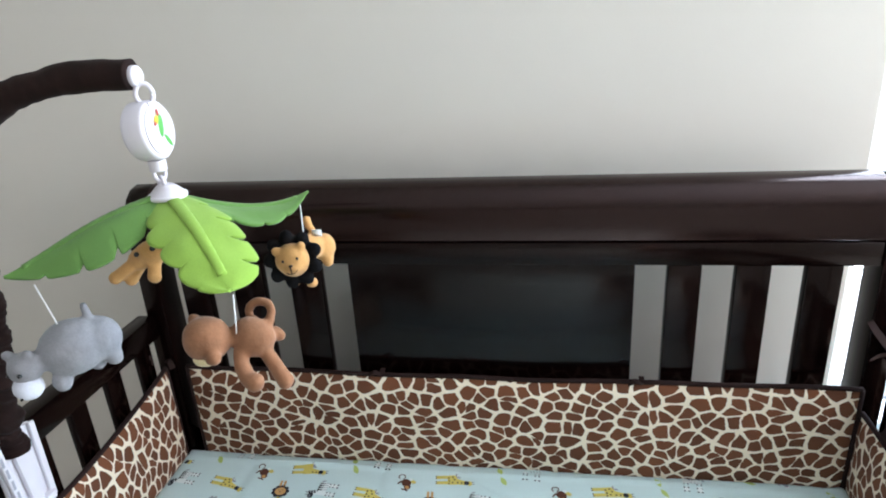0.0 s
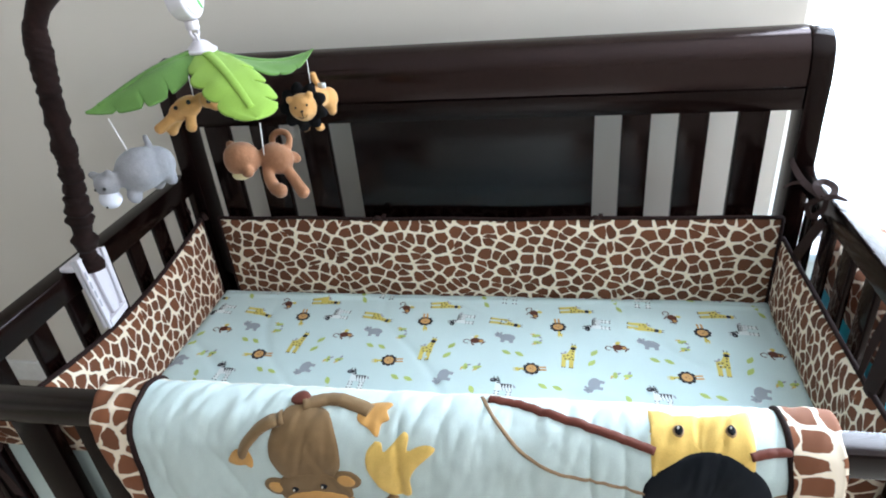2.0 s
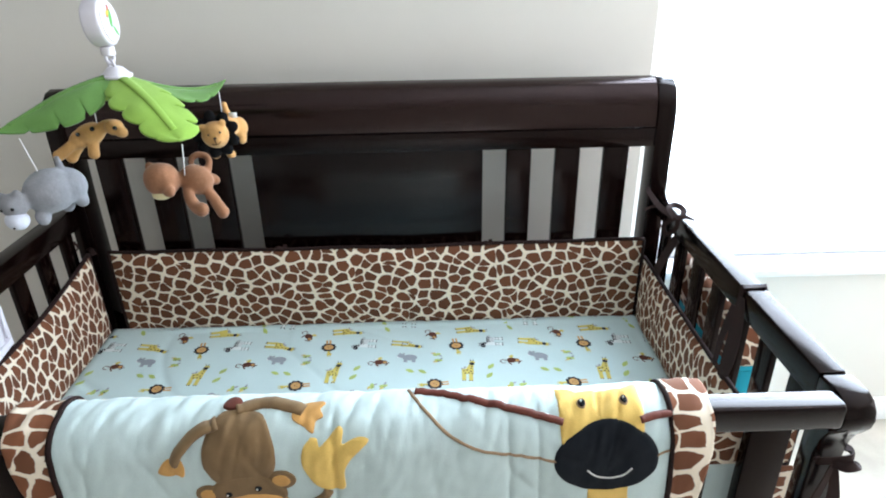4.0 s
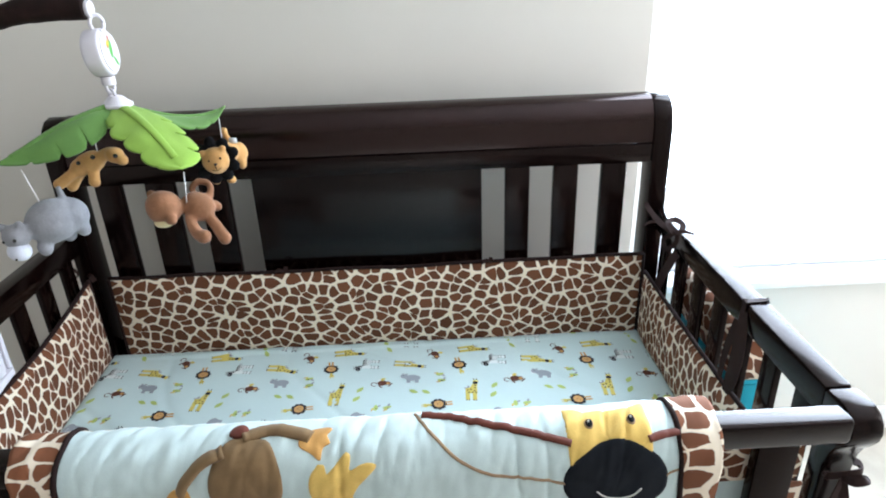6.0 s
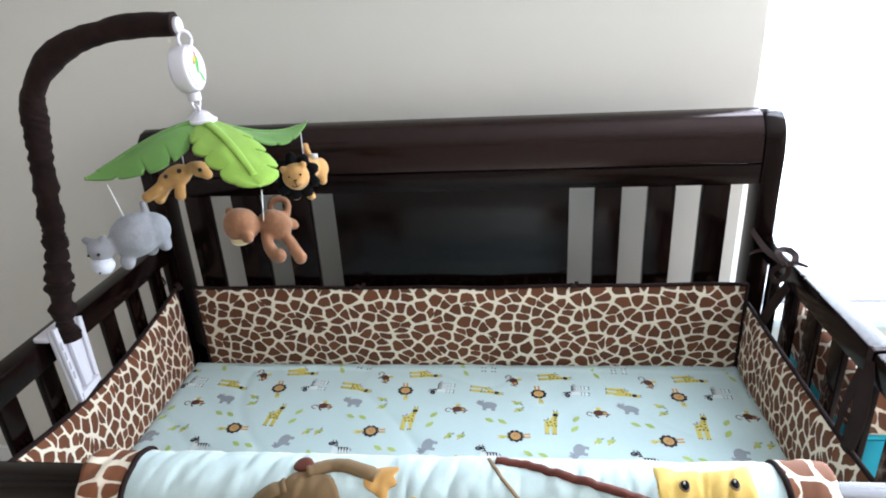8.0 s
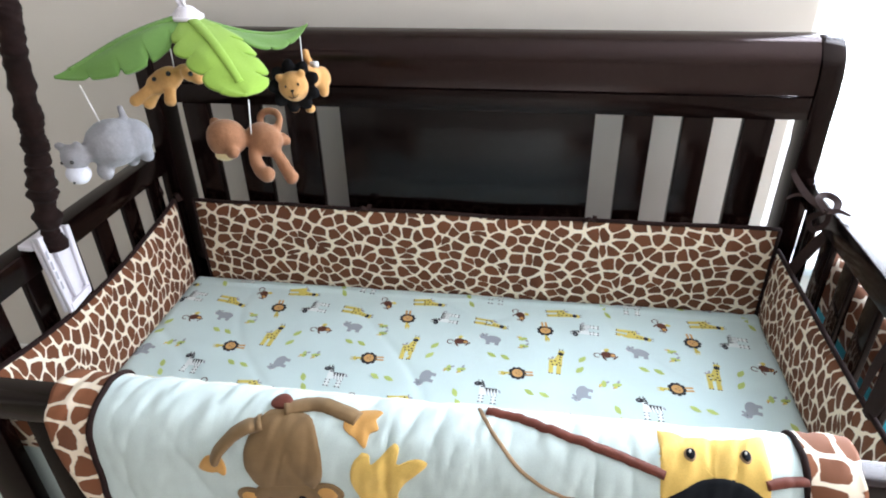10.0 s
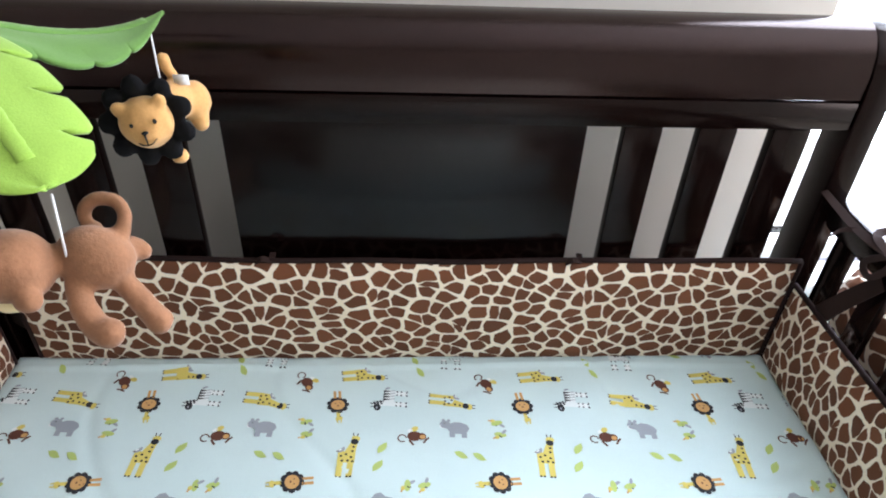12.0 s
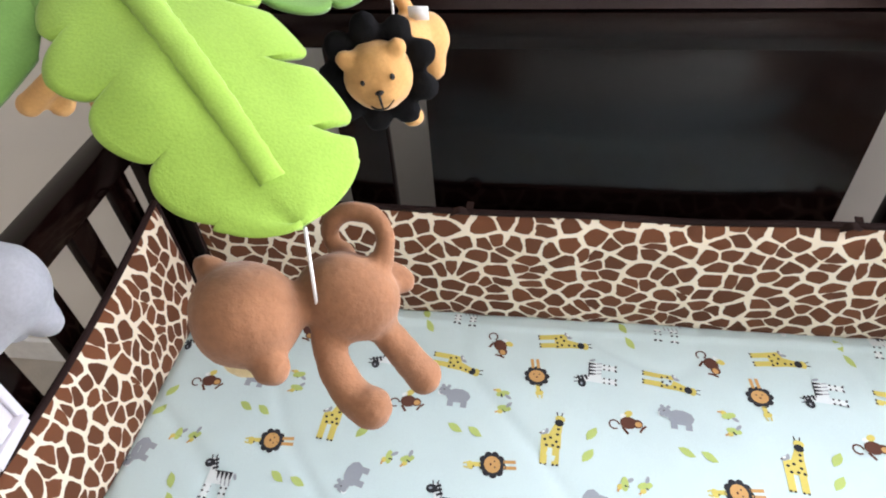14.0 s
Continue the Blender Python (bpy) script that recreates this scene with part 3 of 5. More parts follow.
for a in range(-3, 4):
    for c in range(-1, 3):
        dx, dy = 0.3137 * a + 0.008 * c, -0.0060 * a - 0.327 * c
        for ink, lift, pts in CELL:
            pts = [(0.132 + 0.9825 * (x - 0.129) - 0.053 * (y - 0.95) + dx, 0.968 + 0.975 * (y - 0.95) + dy) for x, y in pts]
            if all(MX0 + 0.012 < x < MX1 - 0.012 and MY0 + 0.012 < y < MY1 - 0.012 for x, y in pts):
                i0 = len(verts)
                verts += [(x, y, sheet_height(x, y) + 0.0007 + 0.0003 * lift) for x, y in pts]
                faces.append(tuple(range(i0, i0 + len(pts))))
                inks.append(INKS.index(ink))
me = bpy.data.meshes.new("sheet_print")
me.from_pydata(verts, [], faces)
for k in INKS:
    me.materials.append(INK[k])
me.polygons.foreach_set("material_index", inks)
ob = new("sheet_print", me)
ob.parent = mattress
tagged(ob, "small animals and leaves printed on the sheet", kind="stuff")

# bumper pads, one to a side of the crib


def pad(name, a, b, z0, z1, inward, mat, label, puff=0.013, seed=0, sag=0.0, hem=False):
    """An upright quilted pad from a to b (plan points), bulging inward, with brown piping round it."""
    ob = thing(name, label, "bumper pad", "bumper pads in the crib")
    a, b, n = Vector((*a, 0)), Vector((*b, 0)), Vector((*inward, 0))
    L, nu, nv = (b - a).length, 90, 16
    bm = bmesh.new()

    def at(u, v, side):
        z = z0 + (z1 - z0) * v - sag * math.sin(math.pi * u) * v
        body = (max(0.0, 1 - (2 * v - 1) ** 4) * max(0.0, 1 - (2 * u - 1) ** 12)) ** 0.5
        w = 0.0030 * noise.noise(Vector((u * L * 9, v * 2.2, seed))) + 0.0014 * noise.noise(Vector((u * L * 31, v * 6, seed + 5)))
        lean = 0.006 * noise.noise(Vector((u * L * 2.5, seed, 1))) * v
        p = a + (b - a) * u + n * (side * body * (puff + (w * 1.6 if side > 0 else 0)) + lean)
        return Vector((p.x, p.y, z + 0.003 * v * noise.noise(Vector((u * L * 6, seed, 9)))))
    for side in (1, -1):
        g = [[bm.verts.new(at(i / nu, j / nv, side)) for j in range(nv + 1)] for i in range(nu + 1)]
        for i in range(nu):
            for j in range(nv):
                bm.faces.new((g[i][j], g[i + 1][j], g[i + 1][j + 1], g[i][j + 1]))
    bmesh.ops.remove_doubles(bm, verts=bm.verts[:], dist=0.0004)
    part("pad", bm, mat, ob, smooth=70)
    edge = [at(i / 60, 1, 0) + Vector((0, 0, 0.002)) for i in range(61)]
    part("piping", tube(edge, 0.0048, 8), PIPING, ob, "dark brown piping", 180)
    if hem:
        part("piping", tube([at(i / 60, 0, 0) for i in range(61)], 0.0042, 8), PIPING, ob, "dark brown piping", 180)
    part("piping", tube([at(0, j / 12, 0) for j in range(13)], 0.0045, 8), PIPING, ob, "dark brown piping", 180)
    part("piping", tube([at(1, j / 12, 0) for j in range(13)], 0.0045, 8), PIPING, ob, "dark brown piping", 180)
    return ob


PADL = "giraffe-print bumper pad with brown piping along the crib side"
pad("bumper_pad", (-0.722, 1.097), (0.610, 1.097), 0.572, 0.803, (0, -1), GIRAFFE, "giraffe-print bumper pad with brown piping tied along the headboard", seed=1, sag=0.004)
pad("bumper_pad", (-0.762, 0.395), (-0.762, 1.082), 0.572, 0.806, (1, 0), GIRAFFE_SIDE, PADL, seed=2, sag=0.042)
pad("bumper_pad", (0.616, 0.395), (0.616, 1.094), 0.572, 0.752, (-1, 0), GIRAFFE_SIDE, PADL, seed=3, sag=0.004)
front_pad = pad("bumper_pad", (-0.750, 0.378), (0.600, 0.378), 0.572, 0.774, (0, 1), QUILT, "pale aqua bumper pad with giraffe-print band behind front slats", 0.008, seed=4, hem=True)
bm = bmesh.new()
rows = []
for i in range(91):
    x = -0.750 + 1.350 * i / 90
    w = 0.003 * noise.noise(Vector((x * 9, 4, 1)))
    rows.append([bm.verts.new((x, y + w, z)) for y, z in ((0.3680, 0.778), (0.3640, 0.790), (0.3625, 0.820), (0.3650, 0.846), (0.3700, 0.848), (0.3710, 0.820), (0.3705, 0.790), (0.3710, 0.778))])
for a, b in zip(rows, rows[1:]):
    for k in range(8):
        bm.faces.new((a[k], a[(k + 1) % 8], b[(k + 1) % 8], b[k]))
bm.faces.new(rows[0][::-1])
bm.faces.new(rows[-1])
part("band", bm, GIRAFFE, front_pad, "giraffe-print cotton band", 60)
part("border", box(0.556, 0.612, 0.3640, 0.3680, 0.585, 0.772, 0.0015), GIRAFFE_BIG, front_pad, "giraffe-print end")

# ---- the quilt over the front rail ----
PROFILE = [(0.392, 0.74), (0.390, 0.886), (0.384, 0.913), (0.366, 0.928), (0.340, 0.931), (0.315, 0.923), (0.300, 0.905), (0.294, 0.880), (0.290, 0.80), (0.288, 0.60), (0.292, 0.36)]
fine = spline([(0, y, z) for y, z in PROFILE], 12)
ARC = [0.0]
for p, q in zip(fine, fine[1:]):
    ARC.append(ARC[-1] + (q - p).length)
S0 = ARC[4 * 12]
S_MIN, S_MAX = -S0, ARC[-1] - S0


def drape(x, s, lift=0.0):
    """The quilt's face at x, s metres forward and down from the ridge."""
    t = min(max(s + S0, 0), ARC[-1] - 1e-6)
    i = int(np.searchsorted(ARC, t, side="right")) - 1
    f = (t - ARC[i]) / (ARC[i + 1] - ARC[i])
    p = fine[i].lerp(fine[i + 1], f)
    d = (fine[i + 1] - fine[i]).normalized()
    n = Vector((0, d.z, -d.y))
    n = n if n.y < 0 or (abs(n.y) < 1e-3 and n.z > 0) or n.z > 0.2 else -n
    top = math.exp(-(s - 0.015) ** 2 / 0.0035)
    low = min(1.0, max(0.0, s * 6))
    w = 0.0030 * noise.noise(Vector((x * 16, s * 5, 3))) + 0.0026 * noise.noise(Vector((x * 44 + s * 30, s * 9, 8))) * top + 0.0030 * noise.noise(Vector((x * 26 - s * 9, s * 7, 5))) * low
    w += 0.0012 * noise.noise(Vector((x * 60 + s * 40, s * 50, 9))) + 0.0011 * noise.noise(Vector((x * 110 + s * 25, s * 40, 15))) * (0.6 + top)
    # quilting seams: two upright, and slack creases between
    for seam in (-0.055, 0.175, 0.214):
        w -= 0.0034 * math.exp(-((x - seam - 0.006 * noise.noise(Vector((s * 9, seam, 2)))) / 0.0045) ** 2) * min(1.0, max(0.0, (s + 0.01) * 30))
    fold = abs(noise.noise(Vector((x * 34 + s * 9, s * 4, 12)))) * 6
    w -= 0.0022 * max(0.0, 1 - fold) * top
    fold = abs(noise.noise(Vector((x * 11 - s * 5, s * 6, 22)))) * 7
    w -= 0.0022 * max(0.0, 1 - fold) ** 2 * min(1.0, max(0.0, s * 8))
    if s < -0.05:
        w *= 0.3
    x += 0.004 * noise.noise(Vector((s * 9, x * 3, 1)))
    return Vector((x, p.y, p.z)) + n * (w + lift)


def edge_l(s):
    return -0.486 + 0.20 * max(s, 0)


def edge_r(s):
    return 0.443 - 0.130 * max(s - 0.03, 0)


PIPE_L, PIPE_R = -0.418, 0.387
patch_later = []
quilt = thing("baby_quilt", "pale aqua baby quilt with animal appliques draped over the rail", "quilt")


def quilt_piece(name, fx0, fx1, n, mat, label, thick=0.010, lift=0.0, s_from=S_MIN, s_to=S_MAX):
    bm = bmesh.new()
    m_ = max(20, int(150 * (s_to - s_from) / (S_MAX - S_MIN)))
    top = []
    for j in range(m_ + 1):
        s = s_from + (s_to - s_from) * j / m_
        a, b = fx0(s), fx1(s)
        top.append([drape(a + (b - a) * i / n, s, lift) for i in range(n + 1)])
    g = [[bm.verts.new(p) for p in row] for row in top]
    for j in range(m_):
        for i in range(n):
            bm.faces.new((g[j][i], g[j][i + 1], g[j + 1][i + 1], g[j + 1][i]))
    ob = part(name, bm, mat, quilt, label, 180)
    sol = ob.modifiers.new("thickness", "SOLIDIFY")
    sol.thickness, sol.offset = thick, 0.0
    return ob


quilt_piece("quilt_body", lambda s: PIPE_L, lambda s: PIPE_R, 220, QUILT, "pale aqua padded cotton", s_from=-0.034)
quilt_piece("lining", lambda s: PIPE_L, lambda s: PIPE_R, 160, LINING, "cream cotton lining printed in green and yellow", s_to=-0.034)
for i in range(22):
    c, tilt = (-0.46 + 0.0375 * i, -0.052 - 0.030 * (i % 3)), 35 + 47 * i % 110
    patch_later.append((c, tilt, i))
quilt_piece("border", edge_l, lambda s: PIPE_L, 14, GIRAFFE_BIG, "giraffe-print border", 0.010, 0.0)
quilt_piece("border", lambda s: PIPE_R, edge_r, 14, GIRAFFE_BIG, "giraffe-print border", 0.014, 0.002)
for x in (PIPE_L, PIPE_R):
    part("piping", tube([drape(x, S_MIN + (S_MAX - S_MIN) * k / 120, 0.006) for k in range(121)], 0.0040, 8), PIPING, quilt, "dark brown piping", 180)


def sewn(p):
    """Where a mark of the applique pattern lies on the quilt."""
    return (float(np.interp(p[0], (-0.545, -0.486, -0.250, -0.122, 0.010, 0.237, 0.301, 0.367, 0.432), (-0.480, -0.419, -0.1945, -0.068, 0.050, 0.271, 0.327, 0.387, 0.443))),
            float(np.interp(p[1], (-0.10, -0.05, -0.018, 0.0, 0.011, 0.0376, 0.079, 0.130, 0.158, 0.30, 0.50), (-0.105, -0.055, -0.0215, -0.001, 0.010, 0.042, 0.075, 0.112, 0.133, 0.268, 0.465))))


def patch(name, c, outline, mat, lift=0.0062, rings=8, label=""):
    """A padded cloth shape sewn on the quilt: outline is a closed list of (x, s) seen from c."""
    bm = bmesh.new()
    dense = []
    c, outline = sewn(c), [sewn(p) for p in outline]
    for p, q in zip(outline, outline[1:] + outline[:1]):
        k = max(1, int(math.dist(p, q) / 0.004))
        dense += [(p[0] + (q[0] - p[0]) * i / k, p[1] + (q[1] - p[1]) * i / k) for i in range(k)]
    outline, rings = dense, max(rings, 3) if rings < 4 else max(rings, 16)
    n = len(outline)
    mid = bm.verts.new(drape(c[0], c[1], lift + 0.0012))
    last = None
    for k in range(1, rings + 1):
        f = k / rings
        h = lift + 0.0012 * (1 - f ** 4) if k < rings else lift - 0.003
        ring = [bm.verts.new(drape(c[0] + (p[0] - c[0]) * f, c[1] + (p[1] - c[1]) * f, h)) for p in outline]
        for i in range(n):
            j = (i + 1) % n
            if last is None:
                bm.faces.new((mid, ring[i], ring[j]))
            else:
                bm.faces.new((last[i], ring[i], ring[j], last[j]))
        last = ring
    skirt = [bm.verts.new(drape(p[0], p[1], -0.001)) for p in outline]
    for i in range(n):
        j = (i + 1) % n
        bm.faces.new((last[i], skirt[i], skirt[j], last[j]))
    return part(name, bm, mat, quilt, label, 50)


def round_outline(c, r, n=40, turn=0, power=1.0):
    ca, sa = math.cos(radians(turn)), math.sin(radians(turn))
    pts = []
    for k in range(n):
        a = 2 * math.pi * k / n
        x, y = r[0] * math.copysign(abs(math.cos(a)) ** power, math.cos(a)), r[1] * math.copysign(abs(math.sin(a)) ** power, math.sin(a))
        pts.append((c[0] + ca * x - sa * y, c[1] + sa * x + ca * y))
    return pts


def smooth_outline(pts, n=6):
    loop = spline([(*p, 0) for p in (*pts, pts[0])], n)[:-1]
    return [(p.x, p.y) for p in loop]


def strip(name, pts, r, mat, lift=0.006, flat=0.5, label=""):
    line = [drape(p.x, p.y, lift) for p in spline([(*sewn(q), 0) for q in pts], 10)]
    return part(name, tube(line, r, 10, flat=flat), mat, quilt, label, 180)


# monkey shape
strip("applique_arm", [(-0.262, 0.020), (-0.290, 0.030), (-0.310, 0.050), (-0.318, 0.066)], 0.0125, CORDUROY, 0.0055)
strip("applique_arm", [(-0.240, 0.004), (-0.205, -0.006), (-0.165, 0.002), (-0.148, 0.008)], 0.011, CORDUROY, 0.0055)
strip("applique_arm", [(-0.190, 0.178), (-0.155, 0.172), (-0.128, 0.155), (-0.118, 0.138)], 0.013, CORDUROY, 0.004)
patch("applique_paw", (-0.323, 0.079), smooth_outline([(-0.310, 0.061), (-0.306, 0.083), (-0.309, 0.100), (-0.317, 0.094), (-0.328, 0.098), (-0.343, 0.093), (-0.342, 0.082), (-0.329, 0.063)]), TAN, 0.0066)
patch("applique_paw", (-0.143, 0.014), smooth_outline([(-0.164, 0.000), (-0.142, -0.006), (-0.122, -0.004), (-0.127, 0.006), (-0.122, 0.016), (-0.131, 0.021), (-0.134, 0.034), (-0.147, 0.027), (-0.164, 0.018)]), TAN, 0.0066)
patch("applique_body", (-0.232, 0.066), smooth_outline([(-0.238, 0.002), (-0.262, 0.010), (-0.279, 0.038), (-0.282, 0.072), (-0.273, 0.104), (-0.255, 0.126), (-0.232, 0.132), (-0.208, 0.126), (-0.192, 0.104), (-0.184, 0.070), (-0.189, 0.034), (-0.208, 0.008)]), CORDUROY, 0.0076)
patch("applique_tail", (-0.246, -0.004), round_outline((-0.246, -0.003), (0.014, 0.009), 20), RUST, 0.0085)
for c in ((-0.278, 0.138), (-0.180, 0.112)):
    patch("applique_ear", c, round_outline(c, (0.020, 0.020), 24), CORDUROY, 0.0070)
    patch("applique_ear", c, round_outline(c, (0.013, 0.013), 20), TAN, 0.0082)
patch("applique_head", (-0.226, 0.142), round_outline((-0.226, 0.142), (0.052, 0.044), 40), CORDUROY, 0.0086)
patch("applique_muzzle", (-0.220, 0.168), round_outline((-0.220, 0.168), (0.049, 0.032), 40), TAN, 0.0100)
for c in ((-0.250, 0.135), (-0.211, 0.126)):
    patch("applique_eye", c, round_outline(c, (0.0058, 0.0058), 16), NAVY, 0.0108, 3)
    patch("applique_eye", (c[0] - 0.001, c[1] - 0.001), round_outline((c[0] - 0.001, c[1] - 0.001), (0.0015, 0.0015), 10), THREAD, 0.0130, 3)
strip("applique_smile", [(-0.236, 0.170), (-0.226, 0.180), (-0.212, 0.181), (-0.202, 0.170), (-0.205, 0.162)], 0.0011, NAVY, 0.0116, 1.0)
patch("applique_banana", (-0.118, 0.090), smooth_outline([(-0.138, 0.036), (-0.129, 0.038), (-0.127, 0.051), (-0.115, 0.039), (-0.102, 0.027), (-0.0915, 0.029), (-0.093, 0.047), (-0.075, 0.038), (-0.0575, 0.0376), (-0.055, 0.046), (-0.070, 0.061), (-0.085, 0.080), (-0.093, 0.102), (-0.094, 0.138), (-0.113, 0.140), (-0.131, 0.131), (-0.146, 0.106), (-0.152, 0.075), (-0.148, 0.051)], 4), YELLOW, 0.0068)
patch("applique_head", (0.085, 0.272), round_outline((0.085, 0.272), (0.046, 0.044), 32), CORDUROY, 0.006)
for c in ((0.070, 0.254), (0.099, 0.250)):
    patch("applique_eye", c, round_outline(c, (0.006, 0.006), 14), NAVY, 0.0082, 3)
# giraffe shape
strip("applique_cord", [(0.010, -0.018), (0.050, -0.012), (0.096, 0.002), (0.158, 0.018), (0.210, 0.030)], 0.0062, RUST, 0.006, 0.7)
strip("applique_cord", [(0.320, 0.030), (0.345, 0.026), (0.366, 0.024)], 0.0062, RUST, 0.006, 0.7)
strip("applique_twine", [(0.000, -0.020), (0.022, 0.010), (0.060, 0.042), (0.108, 0.067), (0.150, 0.076), (0.205, 0.092)], 0.0026, TWINE, 0.005, 0.7)
strip("applique_twine", [(0.340, 0.090), (0.354, 0.080), (0.366, 0.076)], 0.0022, TWINE, 0.005, 0.7)
patch("applique_neck", (0.277, 0.300), [(0.245, 0.14), (0.308, 0.14), (0.314, 0.25), (0.318, 0.40), (0.322, 0.50), (0.240, 0.50), (0.243, 0.40), (0.246, 0.25)], YELLOW, 0.0056, 14)
for c, r in (((0.258, 0.212), (0.014, 0.022)), ((0.304, 0.236), (0.009, 0.017)), ((0.275, 0.29), (0.016, 0.022)), ((0.305, 0.34), (0.011, 0.02))):
    patch("applique_spot", c, round_outline(c, r, 20, 8), NAVY, 0.0072, 4)
patch("applique_face", (0.266, 0.030), [(0.203, -0.016), (0.236, -0.012), (0.270, -0.010), (0.305, -0.013), (0.330, -0.018), (0.330, 0.010), (0.328, 0.040), (0.326, 0.070), (0.300, 0.095), (0.266, 0.098), (0.232, 0.095), (0.206, 0.070), (0.204, 0.040), (0.203, 0.010)], YELLOW, 0.0064, 10)
for c in ((0.237, 0.012), (0.301, 0.010)):
    patch("applique_eye", c, round_outline(c, (0.0082, 0.0080), 18), TWINE, 0.0082, 3)
    patch("applique_eye", c, round_outline(c, (0.0066, 0.0064), 18), NAVY, 0.0094, 3)
    patch("applique_eye", (c[0] - 0.001, c[1] - 0.001), round_outline((c[0] - 0.001, c[1] - 0.001), (0.0018, 0.0018), 10), THREAD, 0.0108, 2)
patch("applique_muzzle", (0.273, 0.092), round_outline((0.273, 0.092), (0.075, 0.066), 48, 0, 0.93), NAVY, 0.0084, 10)
strip("applique_smile", [(0.243, 0.108), (0.256, 0.120), (0.276, 0.126), (0.296, 0.120), (0.308, 0.104)], 0.0012, THREAD, 0.0100, 1.0)
patch("applique_leaf", (0.346, 0.275), smooth_outline([(0.362, 0.225), (0.350, 0.240), (0.330, 0.270), (0.328, 0.310), (0.350, 0.300), (0.364, 0.262)]), GREEN_CLOTH, 0.006)

# printed marks on the lining
for c, tilt, i in patch_later:
    patch("printed_mark", c, round_outline(c, (0.011, 0.0045), 12, tilt), (INK["green"], INK["yellow"], INK["green"], GREEN_CLOTH)[i % 4], 0.0056, 3)

# ---- the mobile ----
mobile = thing("crib_mobile", "crib mobile with green felt leaves on a brown fabric-covered arm", "baby mobile")
arm = spline([(-0.747, 0.686, 0.912), (-0.745, 0.686, 0.940), (-0.735, 0.688, 1.012), (-0.720, 0.690, 1.080), (-0.709, 0.691, 1.150), (-0.698, 0.692, 1.235), (-0.688, 0.694, 1.298), (-0.684, 0.695, 1.332), (-0.671, 0.696, 1.366), (-0.634, 0.698, 1.406), (-0.590, 0.701, 1.430), (-0.542, 0.704, 1.442), (-0.490, 0.707, 1.449), (-0.426, 0.711, 1.448)], 22)


def sleeve_radius(u):
    bunch = max(0.0, 1 - u / 0.62)
    return 0.0188 + 0.0035 * noise.noise(Vector((u * 9, 0, 4))) + bunch * (0.0030 * math.sin(u * 190 + 3 * math.sin(u * 31)) + 0.0016 * math.sin(u * 420 + 5 * math.sin(u * 23)) + 0.0050 * noise.noise(Vector((u * 40, 2, 0)))) - 0.003 * max(0, u - 0.75)


bm = bmesh.new()
n_side, rings, up = 28, [], Vector((0, 1, 0))
for i, p in enumerate(arm):
    u = i / (len(arm) - 1)
    d = (arm[min(i + 1, len(arm) - 1)] - arm[max(i - 1, 0)]).normalized()
    s = d.cross(up).normalized()
    w = s.cross(d).normalized()
    ring = []
    for k in range(n_side):
        a = 2 * math.pi * k / n_side
        r = sleeve_radius(u) + (0.0032 * noise.noise(Vector((math.cos(a) * 1.6, math.sin(a) * 1.6 + u * 46, u * 20)))) * (1.25 - u)
        ring.append(bm.verts.new(p + s * (r * math.cos(a)) + w * (r * math.sin(a))))
    rings.append(ring)
for r0, r1 in zip(rings, rings[1:]):
    for k in range(n_side):
        bm.faces.new((r0[k], r0[(k + 1) % n_side], r1[(k + 1) % n_side], r1[k]))
bm.faces.new(rings[0][::-1])
bm.faces.new(rings[-1])
part("arm", bm, SLEEVE, mobile, "dark brown gathered fabric sleeve", 180)
# clamp over the side rail
bm = prism([(0.650, 0.948), (0.728, 0.934), (0.728, 0.796), (0.660, 0.786)], -0.7595, -0.751, 0.003)
box(-0.790, -0.7595, 0.650, 0.729, RAIL + 0.001, RAIL + 0.012, 0.004, bm)
prism([(0.650, 0.950), (0.662, 0.948), (0.674, 0.786), (0.662, 0.784)], -0.7515, -0.742, 0.003, bm)
prism([(0.720, 0.937), (0.731, 0.934), (0.729, 0.794), (0.718, 0.792)], -0.7515, -0.744, 0.003, bm)
prism([(0.666, 0.802), (0.722, 0.808), (0.722, 0.794), (0.666, 0.786)], -0.7515, -0.739, 0.002, bm)
prism([(0.676, 0.930), (0.700, 0.930), (0.704, 0.806), (0.684, 0.806)], -0.7515, -0.741, 0.004, bm)
clamp = part("clamp", bm, PLASTIC, mobile, "white plastic clamp with small print")
bm = bmesh.new()
for k in range(4):
    box(-0.7419, -0.7414, 0.6610 - 0.0022 * k, 0.6650 - 0.0022 * k, 0.838 + 0.022 * k, 0.854 + 0.022 * k, 0, bm)
part("print_bars", bm, GREY_PRINT_SHADOW, clamp)
# hook, music box, links
bm = bmesh.new()
disc(bm, pose(-0.4260, 0.7130, 1.4460, 0, 90, 0), 0.0125, 0.014, 24, bevel=0.003)
part("end_cap", bm, PLASTIC, mobile)


def link_ring(c, r, w, turn):
    m4 = pose(*c, 0, 0, turn)
    pts = [m4 @ Vector((r * 0.75 * math.cos(a), 0, r * math.sin(a))) for a in [2 * math.pi * k / 20 for k in range(21)]]
    return tube(pts, w, 8)


